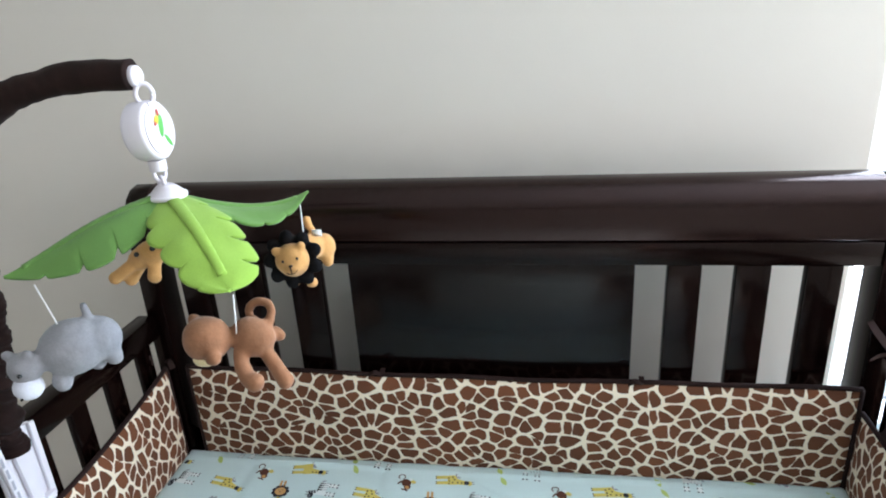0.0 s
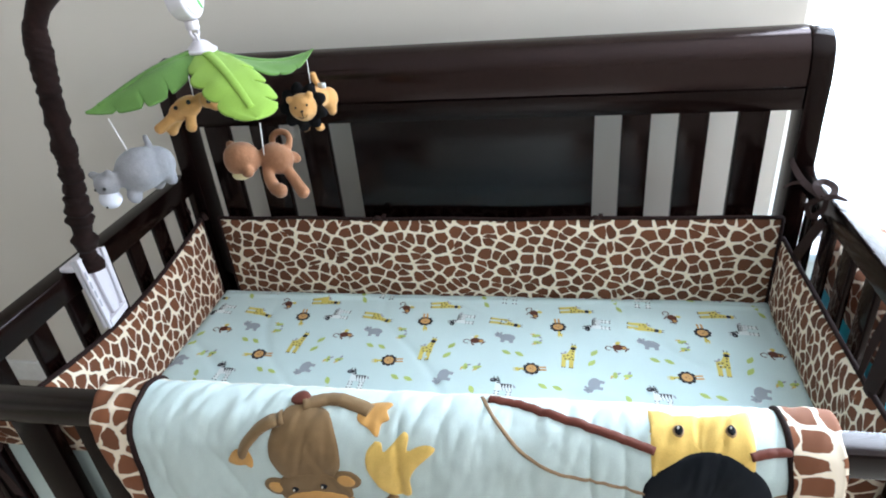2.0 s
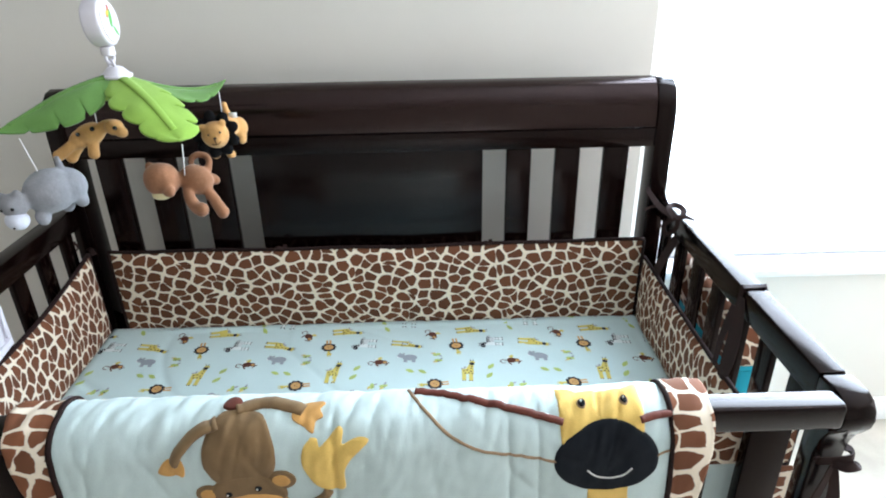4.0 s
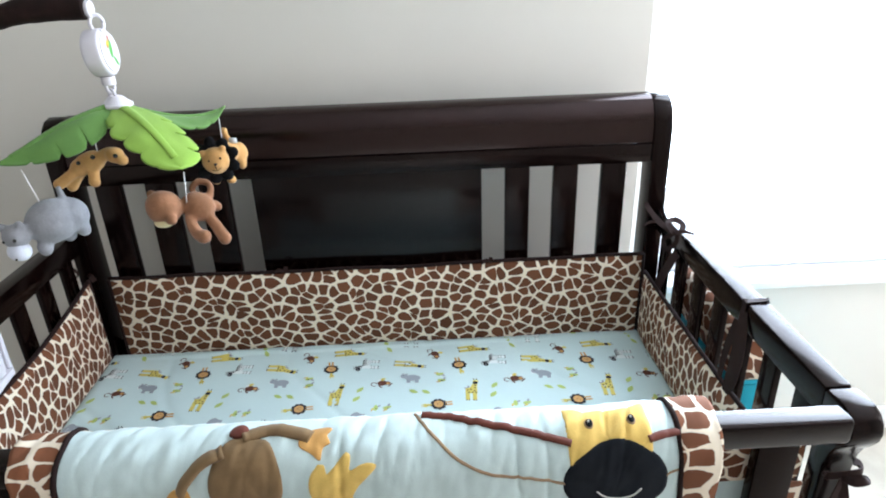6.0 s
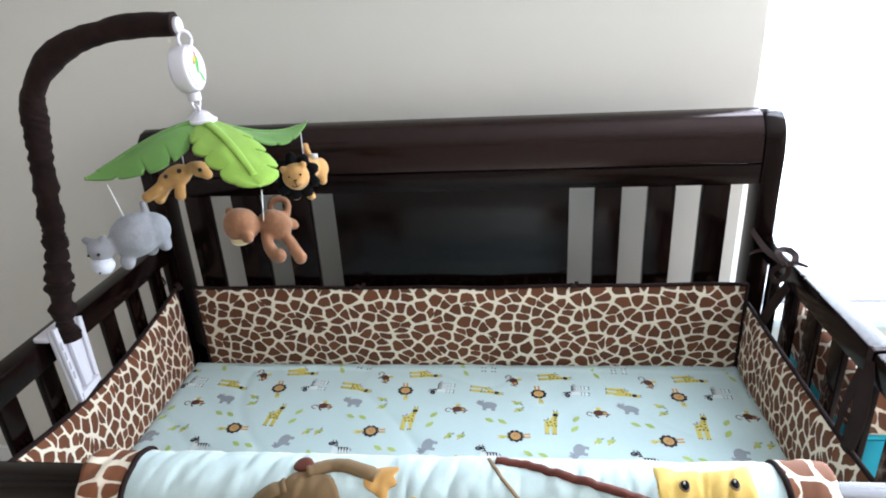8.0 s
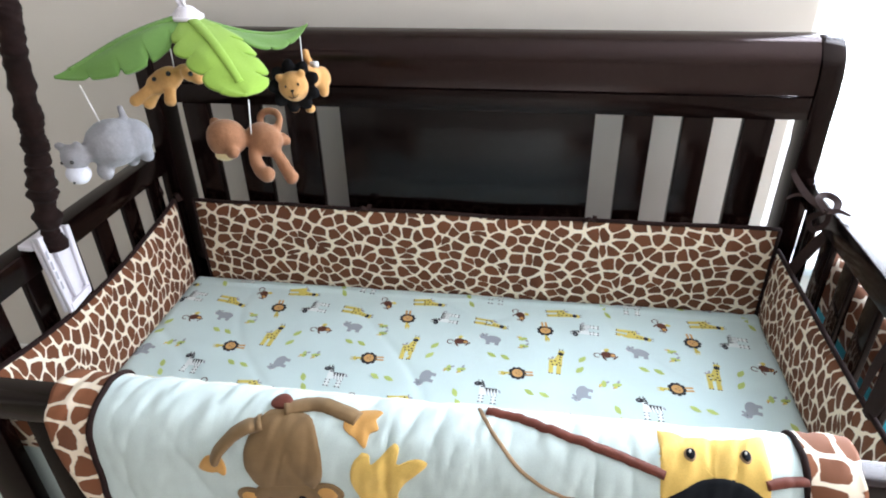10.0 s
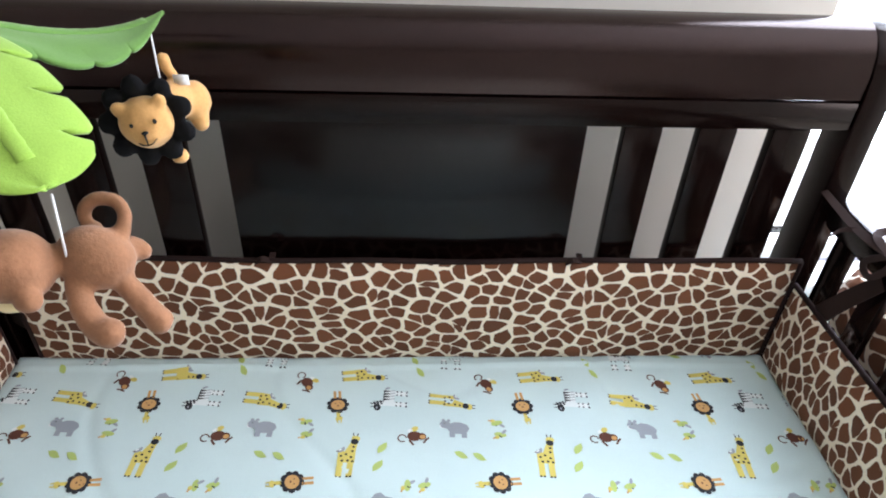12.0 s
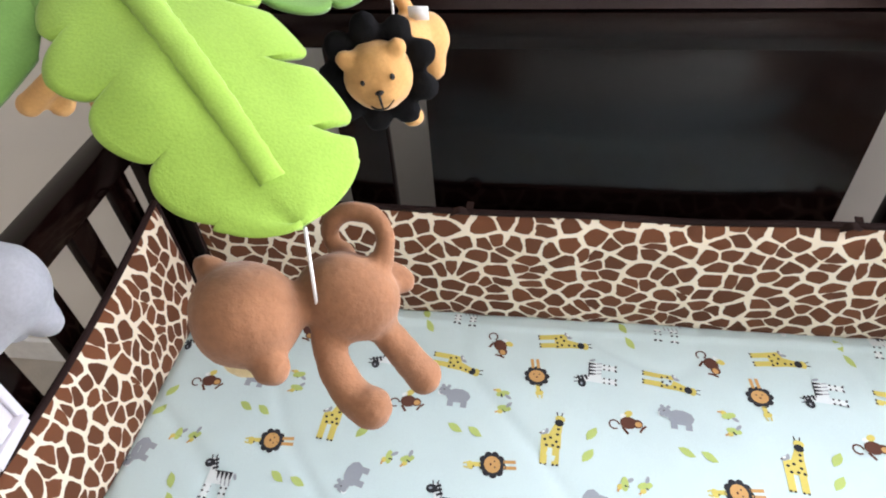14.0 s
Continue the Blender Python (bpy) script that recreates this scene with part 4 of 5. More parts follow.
part("link", link_ring((-0.4170, 0.7130, 1.4250), 0.0125, 0.0030, 30), PLASTIC, mobile, smooth=180)
part("link", link_ring((-0.4190, 0.7110, 1.3305), 0.0095, 0.0026, 60), PLASTIC, mobile, smooth=180)
part("link", link_ring((-0.4190, 0.7110, 1.3165), 0.0090, 0.0026, -30), PLASTIC, mobile, smooth=180)
face = Vector((0.99, 0.05, 0.08)).normalized()
m4 = Matrix.Translation((-0.4230, 0.7140, 1.3820)) @ face.to_track_quat("Z", "Y").to_matrix().to_4x4()
bm = bmesh.new()
disc(bm, m4, 0.0355, 0.029, 48, bevel=0.005)
disc(bm, m4 @ Matrix.Translation((0, 0, 0.0147)), 0.0305, 0.004, 48, bevel=0.0015)
disc(bm, pose(-0.4200, 0.7120, 1.3400), 0.0105, 0.014, 20, bevel=0.002)
box(-0.430, -0.408, 0.705, 0.721, 1.403, 1.417, 0.003, bm)
music_box = part("music_box", bm, PLASTIC, mobile, "white round wind-up music box with a coloured bird picture")


def on_face(shapes, mat, h):
    bm = bmesh.new()
    for c, r, turn in shapes:
        q = m4 @ Matrix.Translation((c[0], c[1], 0.0170 + h)) @ pose(0, 0, 0, 0, 0, turn) @ Matrix.Diagonal((r[0], r[1], 1, 1))
        bmesh.ops.create_circle(bm, cap_ends=True, segments=18, radius=1, matrix=q)
    part("picture", bm, mat, music_box)


on_face([((0.001, 0.004), (0.0055, 0.014), -18), ((0.009, -0.015), (0.0035, 0.010), 35)], GREEN_PRINT, 0.0)
on_face([((-0.006, 0.012), (0.0065, 0.004), 40)], YEL_PRINT, 0.0004)
on_face([((0.000, 0.020), (0.0025, 0.0045), 0), ((-0.010, 0.008), (0.003, 0.002), 40)], RED_PRINT, 0.0008)
HUB = Vector((-0.4150, 0.7110, 1.3130))
bm = bmesh.new()
res = bmesh.ops.create_cone(bm, cap_ends=True, segments=32, radius1=0.023, radius2=0.010, depth=0.013, matrix=pose(HUB.x, HUB.y, HUB.z - 0.003))
bmesh.ops.bevel(bm, geom=bm.edges[:], offset=0.002, segments=2, affect="EDGES")
disc(bm, pose(HUB.x, HUB.y, HUB.z - 0.011), 0.024, 0.006, 32, bevel=0.002)
part("hub", bm, PLASTIC, mobile, "white plastic hub")


def felt_leaf(tip, half, mat, arch, lift_end, seed, droop=0.35, blunt=0.6, taper=0.66, skew=0.0, cut=1.0):
    """A toothed leaf of thick felt from the hub to tip, domed across, with a padded midrib."""
    tip = Vector(tip)
    base = Vector((HUB.x, HUB.y, HUB.z - 0.009))
    flat = Vector((tip.x - base.x, tip.y - base.y, 0))
    L, d = flat.length, flat.normalized()
    side = Vector((0, 0, 1)).cross(d)

    def mid(u):
        drop = (base.z - tip.z) * (u ** 0.95)
        return base + d * (L * u) + Vector((0, 0, -drop + arch * math.sin(math.pi * u) + lift_end * u ** 6))

    def width(u):
        if u < 0.10:
            core = 0.30 + 3.0 * u
        else:
            core = 0.60 + 0.40 * math.sin(min(1, (u - 0.10) / 0.34) * math.pi / 2)
        core *= 1 if u < taper else max(0.0, 1 - ((u - taper) / (1 - taper)) ** (1.6 + blunt)) ** (0.6 if blunt > 0 else 1.0)
        return half * core
    lobes = 4.8
    N, M = 220, 14
    bm = bmesh.new()
    rows = []
    for i in range(N + 1):
        u = i / N
        row = []
        for j in range(-M, M + 1):
            v = j / M
            ph = (u * lobes + (0.15 if v > 0 else 0.55)) % 1.0
            notch = 0.40 * max(0.0, 1 - ph / 0.20) ** 0.9 + 0.09 * (1 - ph) ** 2 + 0.07 * max(0.0, (ph - 0.86) / 0.14) ** 2 if v > 0 else 0.34 * (1 - math.sin(math.pi * min(1.0, ph ** 0.8)) ** 0.38 if ph > 0 else 1.0)
            notch *= cut if 0.12 < u < 0.90 else 0.10
            w = width(u) * (1 - skew * max(0.0, u - 0.40) / 0.60 * (v < 0)) * (1 - notch * min(1.0, max(0.0, (abs(v) - 0.45) / 0.55)))
            sweep = 0.16 * abs(v) * (1 - u)
            p = mid(min(1, u + sweep * w / L)) + side * (v * w) - Vector((0, 0, 1)) * (abs(v) ** 1.7 * w * droop) + Vector((0, 0, 0.003 * noise.noise(Vector((u * 4, v * 2, seed)))))
            row.append(bm.verts.new(p))
        rows.append(row)
    for r0, r1 in zip(rows, rows[1:]):
        for j in range(2 * M):
            bm.faces.new((r0[j], r1[j], r1[j + 1], r0[j + 1]))
    ob = part("leaf", bm, mat, mobile, smooth=180)
    sol = ob.modifiers.new("thickness", "SOLIDIFY")
    sol.thickness, sol.offset = 0.0032, 0
    rib = [mid(0.03 + 0.87 * k / 40) + Vector((0, 0, 0.0012)) for k in range(41)]
    part("midrib", tube(rib, lambda u: 0.0088 * (1 - 0.35 * u) * (1 + 0.05 * math.sin(u * 90)), 12, flat=0.45), mat, ob, smooth=180)
    return ob


TIP_F, TIP_L, TIP_B, TIP_H = (-0.289, 0.597, 1.229), (-0.540, 0.572, 1.240), (-0.287, 0.846, 1.251), (-0.552, 0.844, 1.236)
felt_leaf(TIP_F, 0.051, FELT_A, 0.013, -0.002, 1, 0.26, 1.4, skew=0.30)
felt_leaf(TIP_L, 0.062, FELT_B, 0.014, 0.012, 2, 0.46, 0.0, 0.46, cut=0.45)
felt_leaf(TIP_B, 0.055, FELT_B, -0.012, 0.014, 3, 0.26, 0.0, 0.45, cut=0.45)
felt_leaf(TIP_H, 0.062, FELT_A, 0.008, 0.0, 4, 0.35, 0.6)

bm = bmesh.new()
blob(bm, (-0.317, 0.642, 1.2475), (0.0026, 0.0026, 0.0018), 0, seg=10, rings=6)
part("knot", bm, CORD, mobile, "white knot of a string", 180)

# ---- the toys that hang from it; each is one soft mesh ----


def soft_skin(bm, voxel=0.0022, rounds=5):
    """The stuffed shapes of each cloth grown together into one soft skin."""
    out = bmesh.new()
    for k in sorted({f.material_index for f in bm.faces}):
        src = bpy.data.meshes.new("stuffing")
        one = bm.copy()
        bmesh.ops.delete(one, geom=[f for f in one.faces if f.material_index != k], context="FACES")
        one.to_mesh(src)
        one.free()
        if len(src.polygons) > 400:
            ob = bpy.data.objects.new("stuffing", src)
            scene.collection.objects.link(ob)
            mod = ob.modifiers.new("skin", "REMESH")
            mod.mode, mod.voxel_size = "VOXEL", voxel
            dep = bpy.context.evaluated_depsgraph_get()
            me = bpy.data.meshes.new_from_object(ob.evaluated_get(dep))
            bpy.data.objects.remove(ob)
            bpy.data.meshes.remove(src)
            src = me
            piece = bmesh.new()
            piece.from_mesh(src)
            for _ in range(rounds):
                bmesh.ops.smooth_vert(piece, verts=piece.verts[:], factor=0.5, use_axis_x=True, use_axis_y=True, use_axis_z=True)
            for f in piece.faces:
                f.material_index = k
            piece.to_mesh(src)
            piece.free()
        out.from_mesh(src)
        bpy.data.meshes.remove(src)
    bm.free()
    return out


def toy(name, bm, mats, label, by, size=1.0):
    """A soft toy; by: how far it hangs from where it was shaped; size: shrunk towards its string."""
    top = max(bm.verts, key=lambda v: v.co.z).co.copy()
    bmesh.ops.transform(bm, matrix=Matrix.Translation(Vector(by) + top) @ Matrix.Diagonal((size, size, 1 - 0.5 * (1 - size), 1)) @ Matrix.Translation(-top), verts=bm.verts[:])
    bm = soft_skin(bm)
    bm.normal_update()
    for v in bm.verts:
        v.co += v.normal * (0.0009 * noise.noise(v.co * 55) + 0.0004 * noise.noise(v.co * 190))
    return tagged(link(name, bm, mats, None, 180), label, "plush toy", "plush animals on the mobile")


# brown monkey, lying with its face down
bm = bmesh.new()
tube([(-0.326, 0.618, 1.231), (-0.3327, 0.618, 1.172)], 0.0013, 8, bm, 2)
blob(bm, (-0.369, 0.610, 1.176), (0.0300, 0.029, 0.0275), 0, (0, 15, 0), 24, 16)
blob(bm, (-0.391, 0.626, 1.192), (0.010, 0.007, 0.010), 0, (0, -20, 0))
blob(bm, (-0.351, 0.587, 1.163), (0.0105, 0.0095, 0.0095), 0)
blob(bm, (-0.368, 0.600, 1.156), (0.018, 0.014, 0.0105), 1, (0, -10, 0))
blob(bm, (-0.321, 0.636, 1.166), (0.0300, 0.0245, 0.0250), 0, (0, 18, 0), 24, 16)
tube(spline([(-0.332, 0.620, 1.156), (-0.326, 0.606, 1.144), (-0.315, 0.595, 1.133), (-0.305, 0.590, 1.130)], 8), lambda u: 0.0098 + 0.0015 * u, 14, bm, 0)
blob(bm, (-0.304, 0.590, 1.130), 0.0122, 0)
tube(spline([(-0.306, 0.632, 1.154), (-0.295, 0.628, 1.136), (-0.283, 0.627, 1.113)], 8), lambda u: 0.0093 + 0.0015 * u, 14, bm, 0)
blob(bm, (-0.282, 0.627, 1.111), 0.0114, 0)
blob(bm, (-0.302, 0.660, 1.158), (0.015, 0.010, 0.010), 0, (0, 20, 0))
tube(spline([(-0.303, 0.650, 1.178), (-0.302, 0.662, 1.190), (-0.311, 0.669, 1.197), (-0.325, 0.669, 1.198), (-0.335, 0.666, 1.191), (-0.335, 0.663, 1.181), (-0.327, 0.660, 1.177)], 8), lambda u: 0.0066 - 0.0012 * u, 12, bm, 0)
blob(bm, (-0.327, 0.660, 1.177), 0.0062, 0)
toy("plush_monkey", bm, [PL_BROWN, PL_CREAM, CORD], "brown plush monkey hanging face down by a white string", (0.034, -0.013, -0.013), 0.90)

# grey hippo
bm = bmesh.new()
tube([(-0.566, 0.606, 1.250), (-0.558, 0.612, 1.196)], 0.0011, 8, bm, 2)
blob(bm, (-0.552, 0.618, 1.165), (0.038, 0.030, 0.034), 0, (0, -14, 40), 24, 16)
blob(bm, (-0.533, 0.638, 1.166), (0.026, 0.026, 0.027), 0)
blob(bm, (-0.523, 0.640, 1.146), (0.012, 0.012, 0.018), 0, (0, -20, 0))
blob(bm, (-0.563, 0.600, 1.130), (0.0115, 0.0115, 0.014), 0)
blob(bm, (-0.545, 0.640, 1.138), (0.0115, 0.0115, 0.017), 0)
blob(bm, (-0.589, 0.584, 1.156), (0.0205, 0.019, 0.019), 0, (0, -30, 0), 20, 14)
blob(bm, (-0.588, 0.578, 1.134), (0.0165, 0.0160, 0.0150), 1, (0, 10, 0), 20, 14)
blob(bm, (-0.578, 0.580, 1.174), (0.0080, 0.0055, 0.0080), 0)
blob(bm, (-0.606, 0.582, 1.172), (0.0085, 0.0055, 0.0065), 0)
blob(bm, (-0.582, 0.5655, 1.156), 0.0026, 3, seg=8, rings=6)
blob(bm, (-0.600, 0.569, 1.153), 0.0026, 3, seg=8, rings=6)
blob(bm, (-0.586, 0.5625, 1.127), 0.0015, 3, seg=8, rings=6)
tube([(-0.537, 0.636, 1.192), (-0.538, 0.634, 1.214)], lambda u: 0.0058 - 0.002 * u, 10, bm, 0)
toy("plush_hippo", bm, [PL_GREY, PL_PALE, CORD, BEAD], "grey plush hippo with a pale snout hanging by a white string", (0.053, -0.027, -0.010))

# lion with a black mane
bm = bmesh.new()
tube([(-0.333, 0.868, 1.252), (-0.333, 0.864, 1.186)], 0.0011, 8, bm, 2)
F = Vector((-0.340, 0.828, 1.177))
head = bmesh.new()
for k in range(9):
    a = 2 * math.pi * (k + 0.3) / 9
    blob(head, (F.x + 0.0300 * math.cos(a), F.y + 0.003 + 0.002 * math.sin(3 * a), F.z + 0.0300 * math.sin(a)), (0.0098, 0.0058, 0.0098), 1, seg=14, rings=10)
blob(head, (F.x, F.y + 0.010, F.z), (0.029, 0.010, 0.029), 1)
blob(head, tuple(F), (0.0222, 0.018, 0.0222), 0, (0, 0, 0), 24, 16)
blob(head, (F.x, F.y - 0.009, F.z - 0.008), (0.0138, 0.011, 0.0100), 0)
for s in (-1, 1):
    blob(head, (F.x + s * 0.0165, F.y - 0.006, F.z + 0.0160), (0.0062, 0.005, 0.0062), 0)
    blob(head, (F.x + s * 0.0092 + 0.001, F.y - 0.0170, F.z + 0.003), (0.0019, 0.0015, 0.0021), 3, seg=8, rings=6)
blob(head, (F.x + 0.0005, F.y - 0.0197, F.z - 0.0040), (0.0034, 0.0019, 0.0019), 3, seg=10, rings=6)
tube(spline([(F.x - 0.0072, F.y - 0.0186, F.z - 0.0113), (F.x - 0.003, F.y - 0.0202, F.z - 0.0138), (F.x + 0.003, F.y - 0.0202, F.z - 0.0138), (F.x + 0.0080, F.y - 0.0183, F.z - 0.0105)], 5), 0.0006, 6, head, 3)
tube([(F.x, F.y - 0.0203, F.z - 0.005), (F.x, F.y - 0.0206, F.z - 0.0133)], 0.0006, 6, head, 3)
bmesh.ops.transform(head, matrix=Matrix.Translation(F) @ pose(0, 0, 0, -9, -9, 11) @ Matrix.Scale(1.15, 4) @ Matrix.Translation(-F), verts=head.verts[:])
tmp = bpy.data.meshes.new("head")
head.to_mesh(tmp)
head.free()
bm.from_mesh(tmp)
bpy.data.meshes.remove(tmp)
blob(bm, (-0.331, 0.868, 1.180), (0.021, 0.036, 0.020), 0, (0, 0, -20), 20, 14)
blob(bm, (-0.316, 0.895, 1.172), (0.019, 0.020, 0.021), 0)
for x, y in ((-0.350, 0.842), (-0.322, 0.844)):
    blob(bm, (x, y, 1.134), (0.0090, 0.0105, 0.0078), 0)
blob(bm, (-0.309, 0.890, 1.154), (0.009, 0.010, 0.014), 0)
tube(spline([(-0.321, 0.892, 1.190), (-0.330, 0.888, 1.204), (-0.333, 0.884, 1.216)], 6), lambda u: 0.0052 + 0.001 * u, 10, bm, 0)
blob(bm, (-0.333, 0.884, 1.219), (0.0075, 0.0075, 0.0072), 0)
n0 = len(bm.faces)
box(-0.324, -0.309, 0.8760, 0.8775, 1.196, 1.206, 0, bm)
bm.faces.ensure_lookup_table()
for f in bm.faces[n0:]:
    f.material_index = 2
toy("plush_lion", bm, [PL_GOLD, PL_BLACK, CORD, BEAD], "golden plush lion with a black mane hanging by a white string", (0.031, -0.022, -0.003), 0.96)

# golden giraffe, half hidden by the leaves
bm = bmesh.new()
tube([(-0.575, 0.872, 1.246), (-0.575, 0.868, 1.186)], 0.0011, 8, bm, 1)
blob(bm, (-0.592, 0.868, 1.174), (0.030, 0.022, 0.020), 0, (0, -18, 0), 20, 14)
blob(bm, (-0.612, 0.866, 1.164), (0.019, 0.019, 0.017), 0, (0, -20, 0))
for p, q in (((-0.622, 0.856, 1.158), (-0.648, 0.846, 1.140)), ((-0.618, 0.872, 1.154), (-0.634, 0.862, 1.130)), ((-0.588, 0.862, 1.162), (-0.586, 0.852, 1.140))):
    tube([p, q], 0.0098, 12, bm, 0)
    blob(bm, q, 0.0104, 0)
tube(spline([(-0.575, 0.868, 1.180), (-0.558, 0.866, 1.188), (-0.545, 0.862, 1.190)], 6), 0.0120, 12, bm, 0)
blob(bm, (-0.540, 0.858, 1.188), (0.017, 0.016, 0.015), 0, (0, 15, 0))
blob(bm, (-0.526, 0.852, 1.180), (0.012, 0.011, 0.010), 0, (0, 30, 0))
for p in ((-0.532, 0.8425, 1.190), (-0.604, 0.8475, 1.178), (-0.576, 0.8490, 1.188)):
    blob(bm, p, 0.0042, 2, seg=10, rings=8)
toy("plush_giraffe", bm, [PL_GOLD, CORD, BEAD], "yellow plush giraffe with dark spots hanging under the leaves", (0.042, -0.028, 0.0))

# ---- ribbons that tie the pads to the crib ----


def ribbon(bm, pts, width, face, thick=0.0010):
    """A flat band along pts whose flat side faces `face`; width a number or a function."""
    wf = width if callable(width) else (lambda u: width)
    line = spline(pts, 8)
    rows = []
    for i, p in enumerate(line):
        d = (line[min(i + 1, len(line) - 1)] - line[max(i - 1, 0)]).normalized()
        s = d.cross(Vector(face)).normalized()
        n = s.cross(d).normalized()
        w = wf(i / (len(line) - 1)) / 2
        rows.append([bm.verts.new(p + s * w + n * thick), bm.verts.new(p - s * w + n * thick), bm.verts.new(p - s * w - n * thick), bm.verts.new(p + s * w - n * thick)])
    for a, b in zip(rows, rows[1:]):
        for k in range(4):
            bm.faces.new((a[k], a[(k + 1) % 4], b[(k + 1) % 4], b[k]))
    bm.faces.new(rows[0][::-1])
    bm.faces.new(rows[-1])


def ribbon_tie(label, strips):
    ob = thing("ribbon_tie", label, "ribbon", "brown ribbon ties")
    for name, pts, w, f in strips:
        bm = bmesh.new()
        ribbon(bm, pts, w, f)
        part(name, bm, RIBBON, ob, smooth=60)
    return ob


BOW = "dark brown fabric ribbon tied in a bow round the crib post"
ribbon_tie(BOW, [
    ("band", [(0.620, 1.024, 0.738), (0.623, 1.000, 0.785), (0.626, 0.968, 0.840), (0.628, 0.945, 0.876)], lambda u: 0.034 - 0.010 * u, (-1, 0, 0)),
    ("band", [(0.606, 1.108, 0.936), (0.598, 1.060, 0.938), (0.600, 0.995, 0.932), (0.618, 0.945, 0.926)], lambda u: 0.010 + 0.004 * u, (-0.5, -0.4, 0.8)),
    ("loop", [(0.618, 0.945, 0.925), (0.612, 0.975, 0.936), (0.630, 0.985, 0.940), (0.642, 0.966, 0.936), (0.634, 0.946, 0.927)], 0.012, (-0.3, -0.6, 0.7)),
    ("loop", [(0.618, 0.945, 0.926), (0.602, 0.965, 0.900), (0.606, 0.950, 0.884), (0.622, 0.944, 0.900), (0.624, 0.944, 0.924)], 0.010, (-0.8, -0.6, 0.1)),
    ("tail", [(0.620, 0.944, 0.926), (0.636, 0.936, 0.931), (0.650, 0.922, 0.930)], lambda u: 0.012 * (1 - 0.7 * u), (-0.2, -0.6, 0.8)),
    ("tail", [(0.604, 1.000, 0.932), (0.584, 1.010, 0.926), (0.566, 1.006, 0.918)], lambda u: 0.009 * (1 - 0.7 * u), (-0.2, -0.8, 0.5)),
])
ribbon_tie("wide dark brown ribbon looped over the side rail", [
    ("band", [(0.6305, 0.640, 0.880), (0.6300, 0.640, 0.920), (0.634, 0.640, 0.9225), (0.655, 0.641, 0.9225), (0.672, 0.642, 0.9220), (0.6755, 0.642, 0.905)], 0.012, (-1, 0, 0.8)),
    ("tail", [(0.6290, 0.635, 0.905), (0.624, 0.622, 0.870), (0.618, 0.612, 0.820), (0.614, 0.612, 0.770), (0.612, 0.618, 0.742)], lambda u: 0.016 + 0.016 * math.sin(math.pi * min(1, u * 0.95)), (-1, -0.2, 0.2)),
    ("tail", [(0.628, 0.645, 0.880), (0.618, 0.650, 0.820), (0.612, 0.648, 0.756)], lambda u: 0.020 * (1 - 0.5 * u), (-1, -0.3, 0.2)),
])
ribbon_tie(BOW, [
    ("band", [(0.632, 0.352, 0.800), (0.634, 0.346, 0.800), (0.660, 0.345, 0.802), (0.682, 0.348, 0.805), (0.684, 0.372, 0.806)], 0.012, (0, -1, 0.1)),
    ("loop", [(0.650, 0.340, 0.800), (0.658, 0.326, 0.805), (0.672, 0.324, 0.809), (0.676, 0.332, 0.804), (0.664, 0.338, 0.798), (0.650, 0.340, 0.798)], 0.012, (0, -0.6, 0.8)),
    ("tail", [(0.650, 0.338, 0.800), (0.652, 0.330, 0.772), (0.657, 0.329, 0.740), (0.652, 0.329, 0.705)], lambda u: 0.010 + 0.012 * u, (-0.3, -1, 0)),
    ("tail", [(0.648, 0.338, 0.800), (0.632, 0.326, 0.770), (0.622, 0.322, 0.730), (0.628, 0.322, 0.670)], lambda u: 0.010 + 0.010 * u, (0.2, -1, 0)),
])
ribbon_tie("dark brown ribbon bow beside the mobile end of the crib", [
    ("band", [(-0.780, 0.372, 0.812), (-0.790, 0.346, 0.808), (-0.770, 0.345, 0.812), (-0.735, 0.346, 0.814), (-0.722, 0.352, 0.812)], 0.014, (0, -1, 0.1)),
    ("loop", [(-0.740, 0.340, 0.812), (-0.722, 0.326, 0.826), (-0.700, 0.324, 0.830), (-0.694, 0.330, 0.818), (-0.714, 0.336, 0.808), (-0.740, 0.340, 0.808)], 0.015, (0, -0.7, 0.7)),
    ("loop", [(-0.742, 0.340, 0.812), (-0.762, 0.326, 0.828), (-0.780, 0.326, 0.820), (-0.764, 0.336, 0.806), (-0.742, 0.340, 0.808)], 0.014, (0, -0.7, 0.7)),
    ("tail", [(-0.740, 0.338, 0.810), (-0.726, 0.328, 0.785), (-0.712, 0.326, 0.752), (-0.706, 0.326, 0.712)], lambda u: 0.011 + 0.013 * u, (-0.2, -1, 0)),
    ("tail", [(-0.743, 0.338, 0.810), (-0.752, 0.328, 0.775), (-0.748, 0.326, 0.735), (-0.756, 0.326, 0.680)], lambda u: 0.011 + 0.011 * u, (0.2, -1, 0)),
])
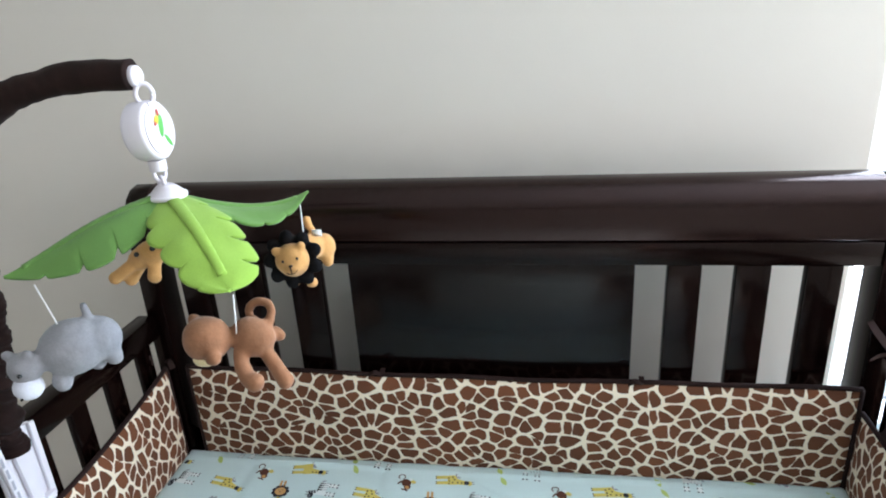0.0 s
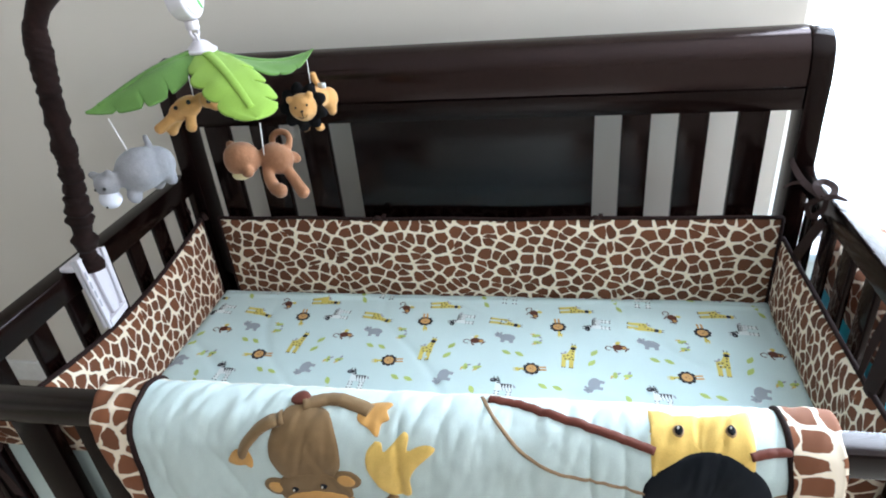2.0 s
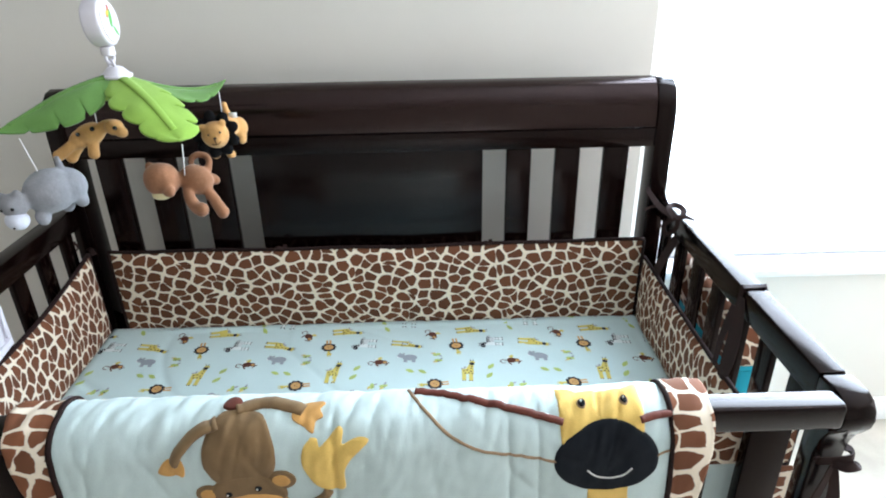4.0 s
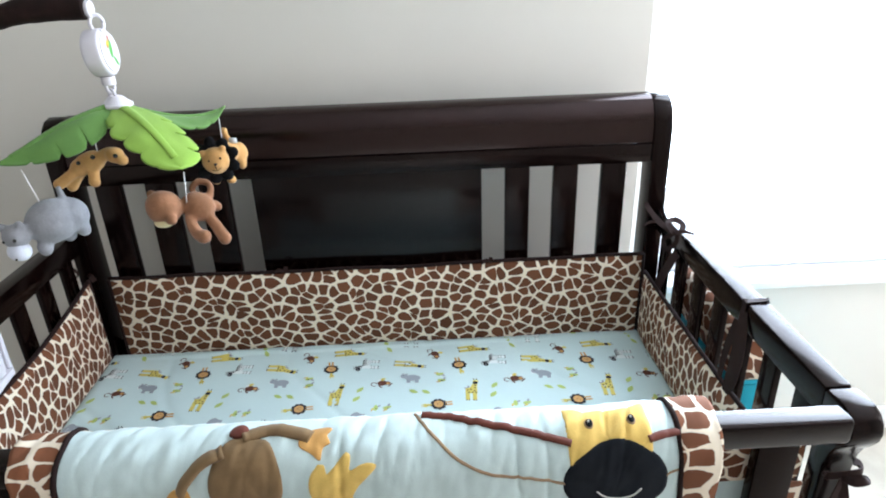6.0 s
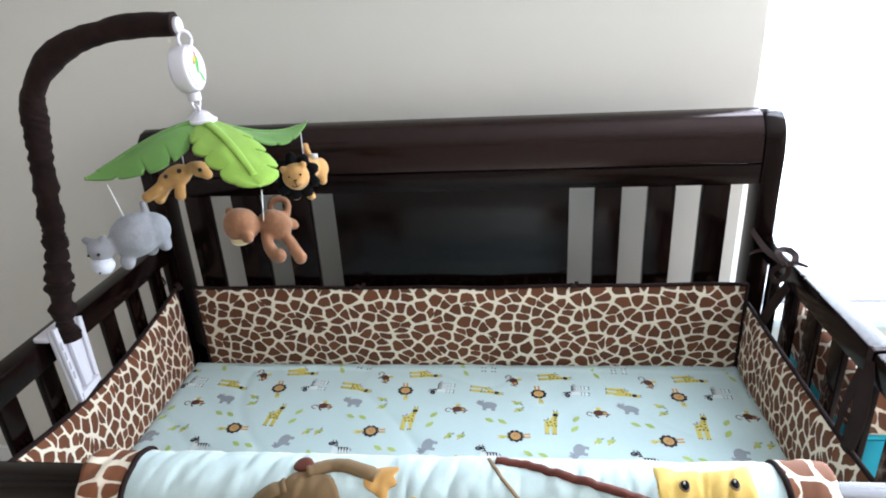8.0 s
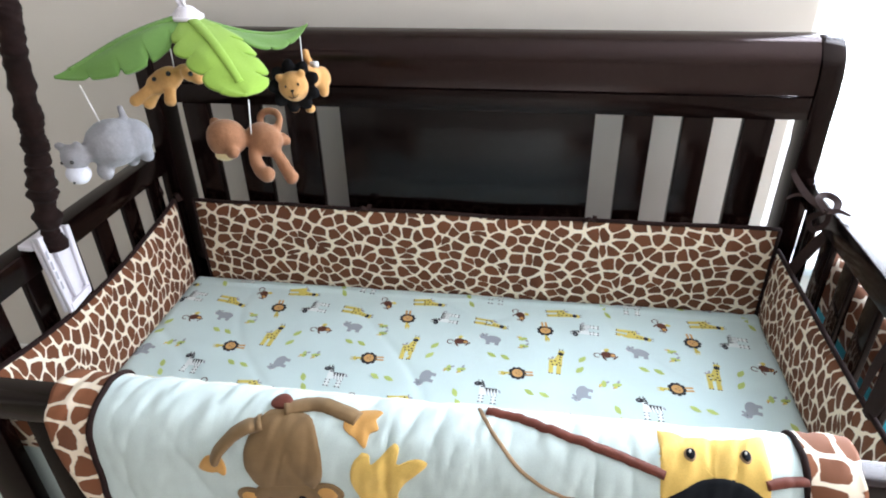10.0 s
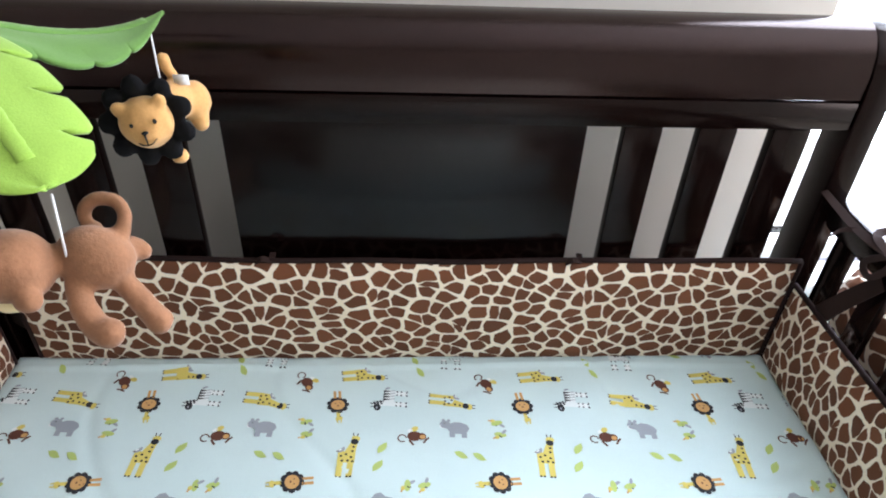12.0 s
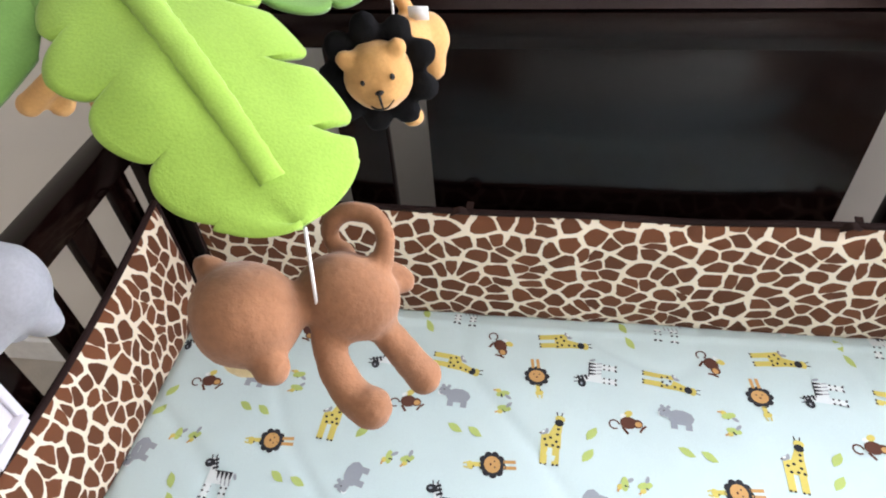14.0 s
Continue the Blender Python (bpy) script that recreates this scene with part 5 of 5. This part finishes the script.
for x in (-0.302, 0.212):
    ribbon_tie("small dark brown ribbon knot on the bumper's top edge", [
        ("band", [(x - 0.012, 1.094, 0.800), (x, 1.090, 0.809), (x + 0.012, 1.096, 0.803), (x + 0.014, 1.112, 0.806)], 0.010, (0, -0.5, 1))])
ribbon_tie("thin dark brown ribbon tied at the crib corner", [
    ("band", [(-0.752, 1.090, 0.802), (-0.764, 1.100, 0.812), (-0.772, 1.106, 0.806)], 0.012, (0.6, -0.8, 0.3)),
    ("loop", [(-0.775, 1.060, 0.842), (-0.766, 1.048, 0.858), (-0.760, 1.044, 0.846), (-0.768, 1.052, 0.834)], 0.004, (0.8, -0.5, 0)),
])

# ---- the bin beside the crib ----
hamper = thing("fabric_hamper", "teal fabric hamper with a giraffe-print rim beside the crib", "hamper")
prof = [(0.725, 0.0), (0.715, 0.655), (0.720, 0.659), (0.800, 0.659), (0.806, 0.655), (0.800, 0.0)]
part("body", prism(prof, 0.755, 1.085, 0.012, axis="y"), TEAL, hamper, "teal canvas")
bm = bmesh.new()
N = 72
for sgn, h0, h1 in ((0, 0.661, 0.790),):
    rows = []
    for j in range(7):
        v = j / 6
        row = []
        for k in range(N):
            a = 2 * math.pi * k / N
            cx, cy = math.copysign(abs(math.cos(a)) ** 0.35, math.cos(a)), math.copysign(abs(math.sin(a)) ** 0.35, math.sin(a))
            puff = 0.010 + 0.012 * math.sin(math.pi * v) + 0.004 * noise.noise(Vector((k * 0.4, v * 3, 2)))
            row.append(bm.verts.new((0.752 + cx * (0.042 + puff), 0.925 + cy * (0.160 + puff), h0 + (h1 - h0) * v + 0.006 * noise.noise(Vector((k * 0.3, 0, 6))) * v)))
        rows.append(row)
    for r0, r1 in zip(rows, rows[1:]):
        for k in range(N):
            bm.faces.new((r0[k], r0[(k + 1) % N], r1[(k + 1) % N], r1[k]))
    bm.faces.new(rows[-1])
    bm.faces.new(rows[0][::-1])
part("rim", bm, GIRAFFE_RIM, hamper, "giraffe-print cotton rim", 180)
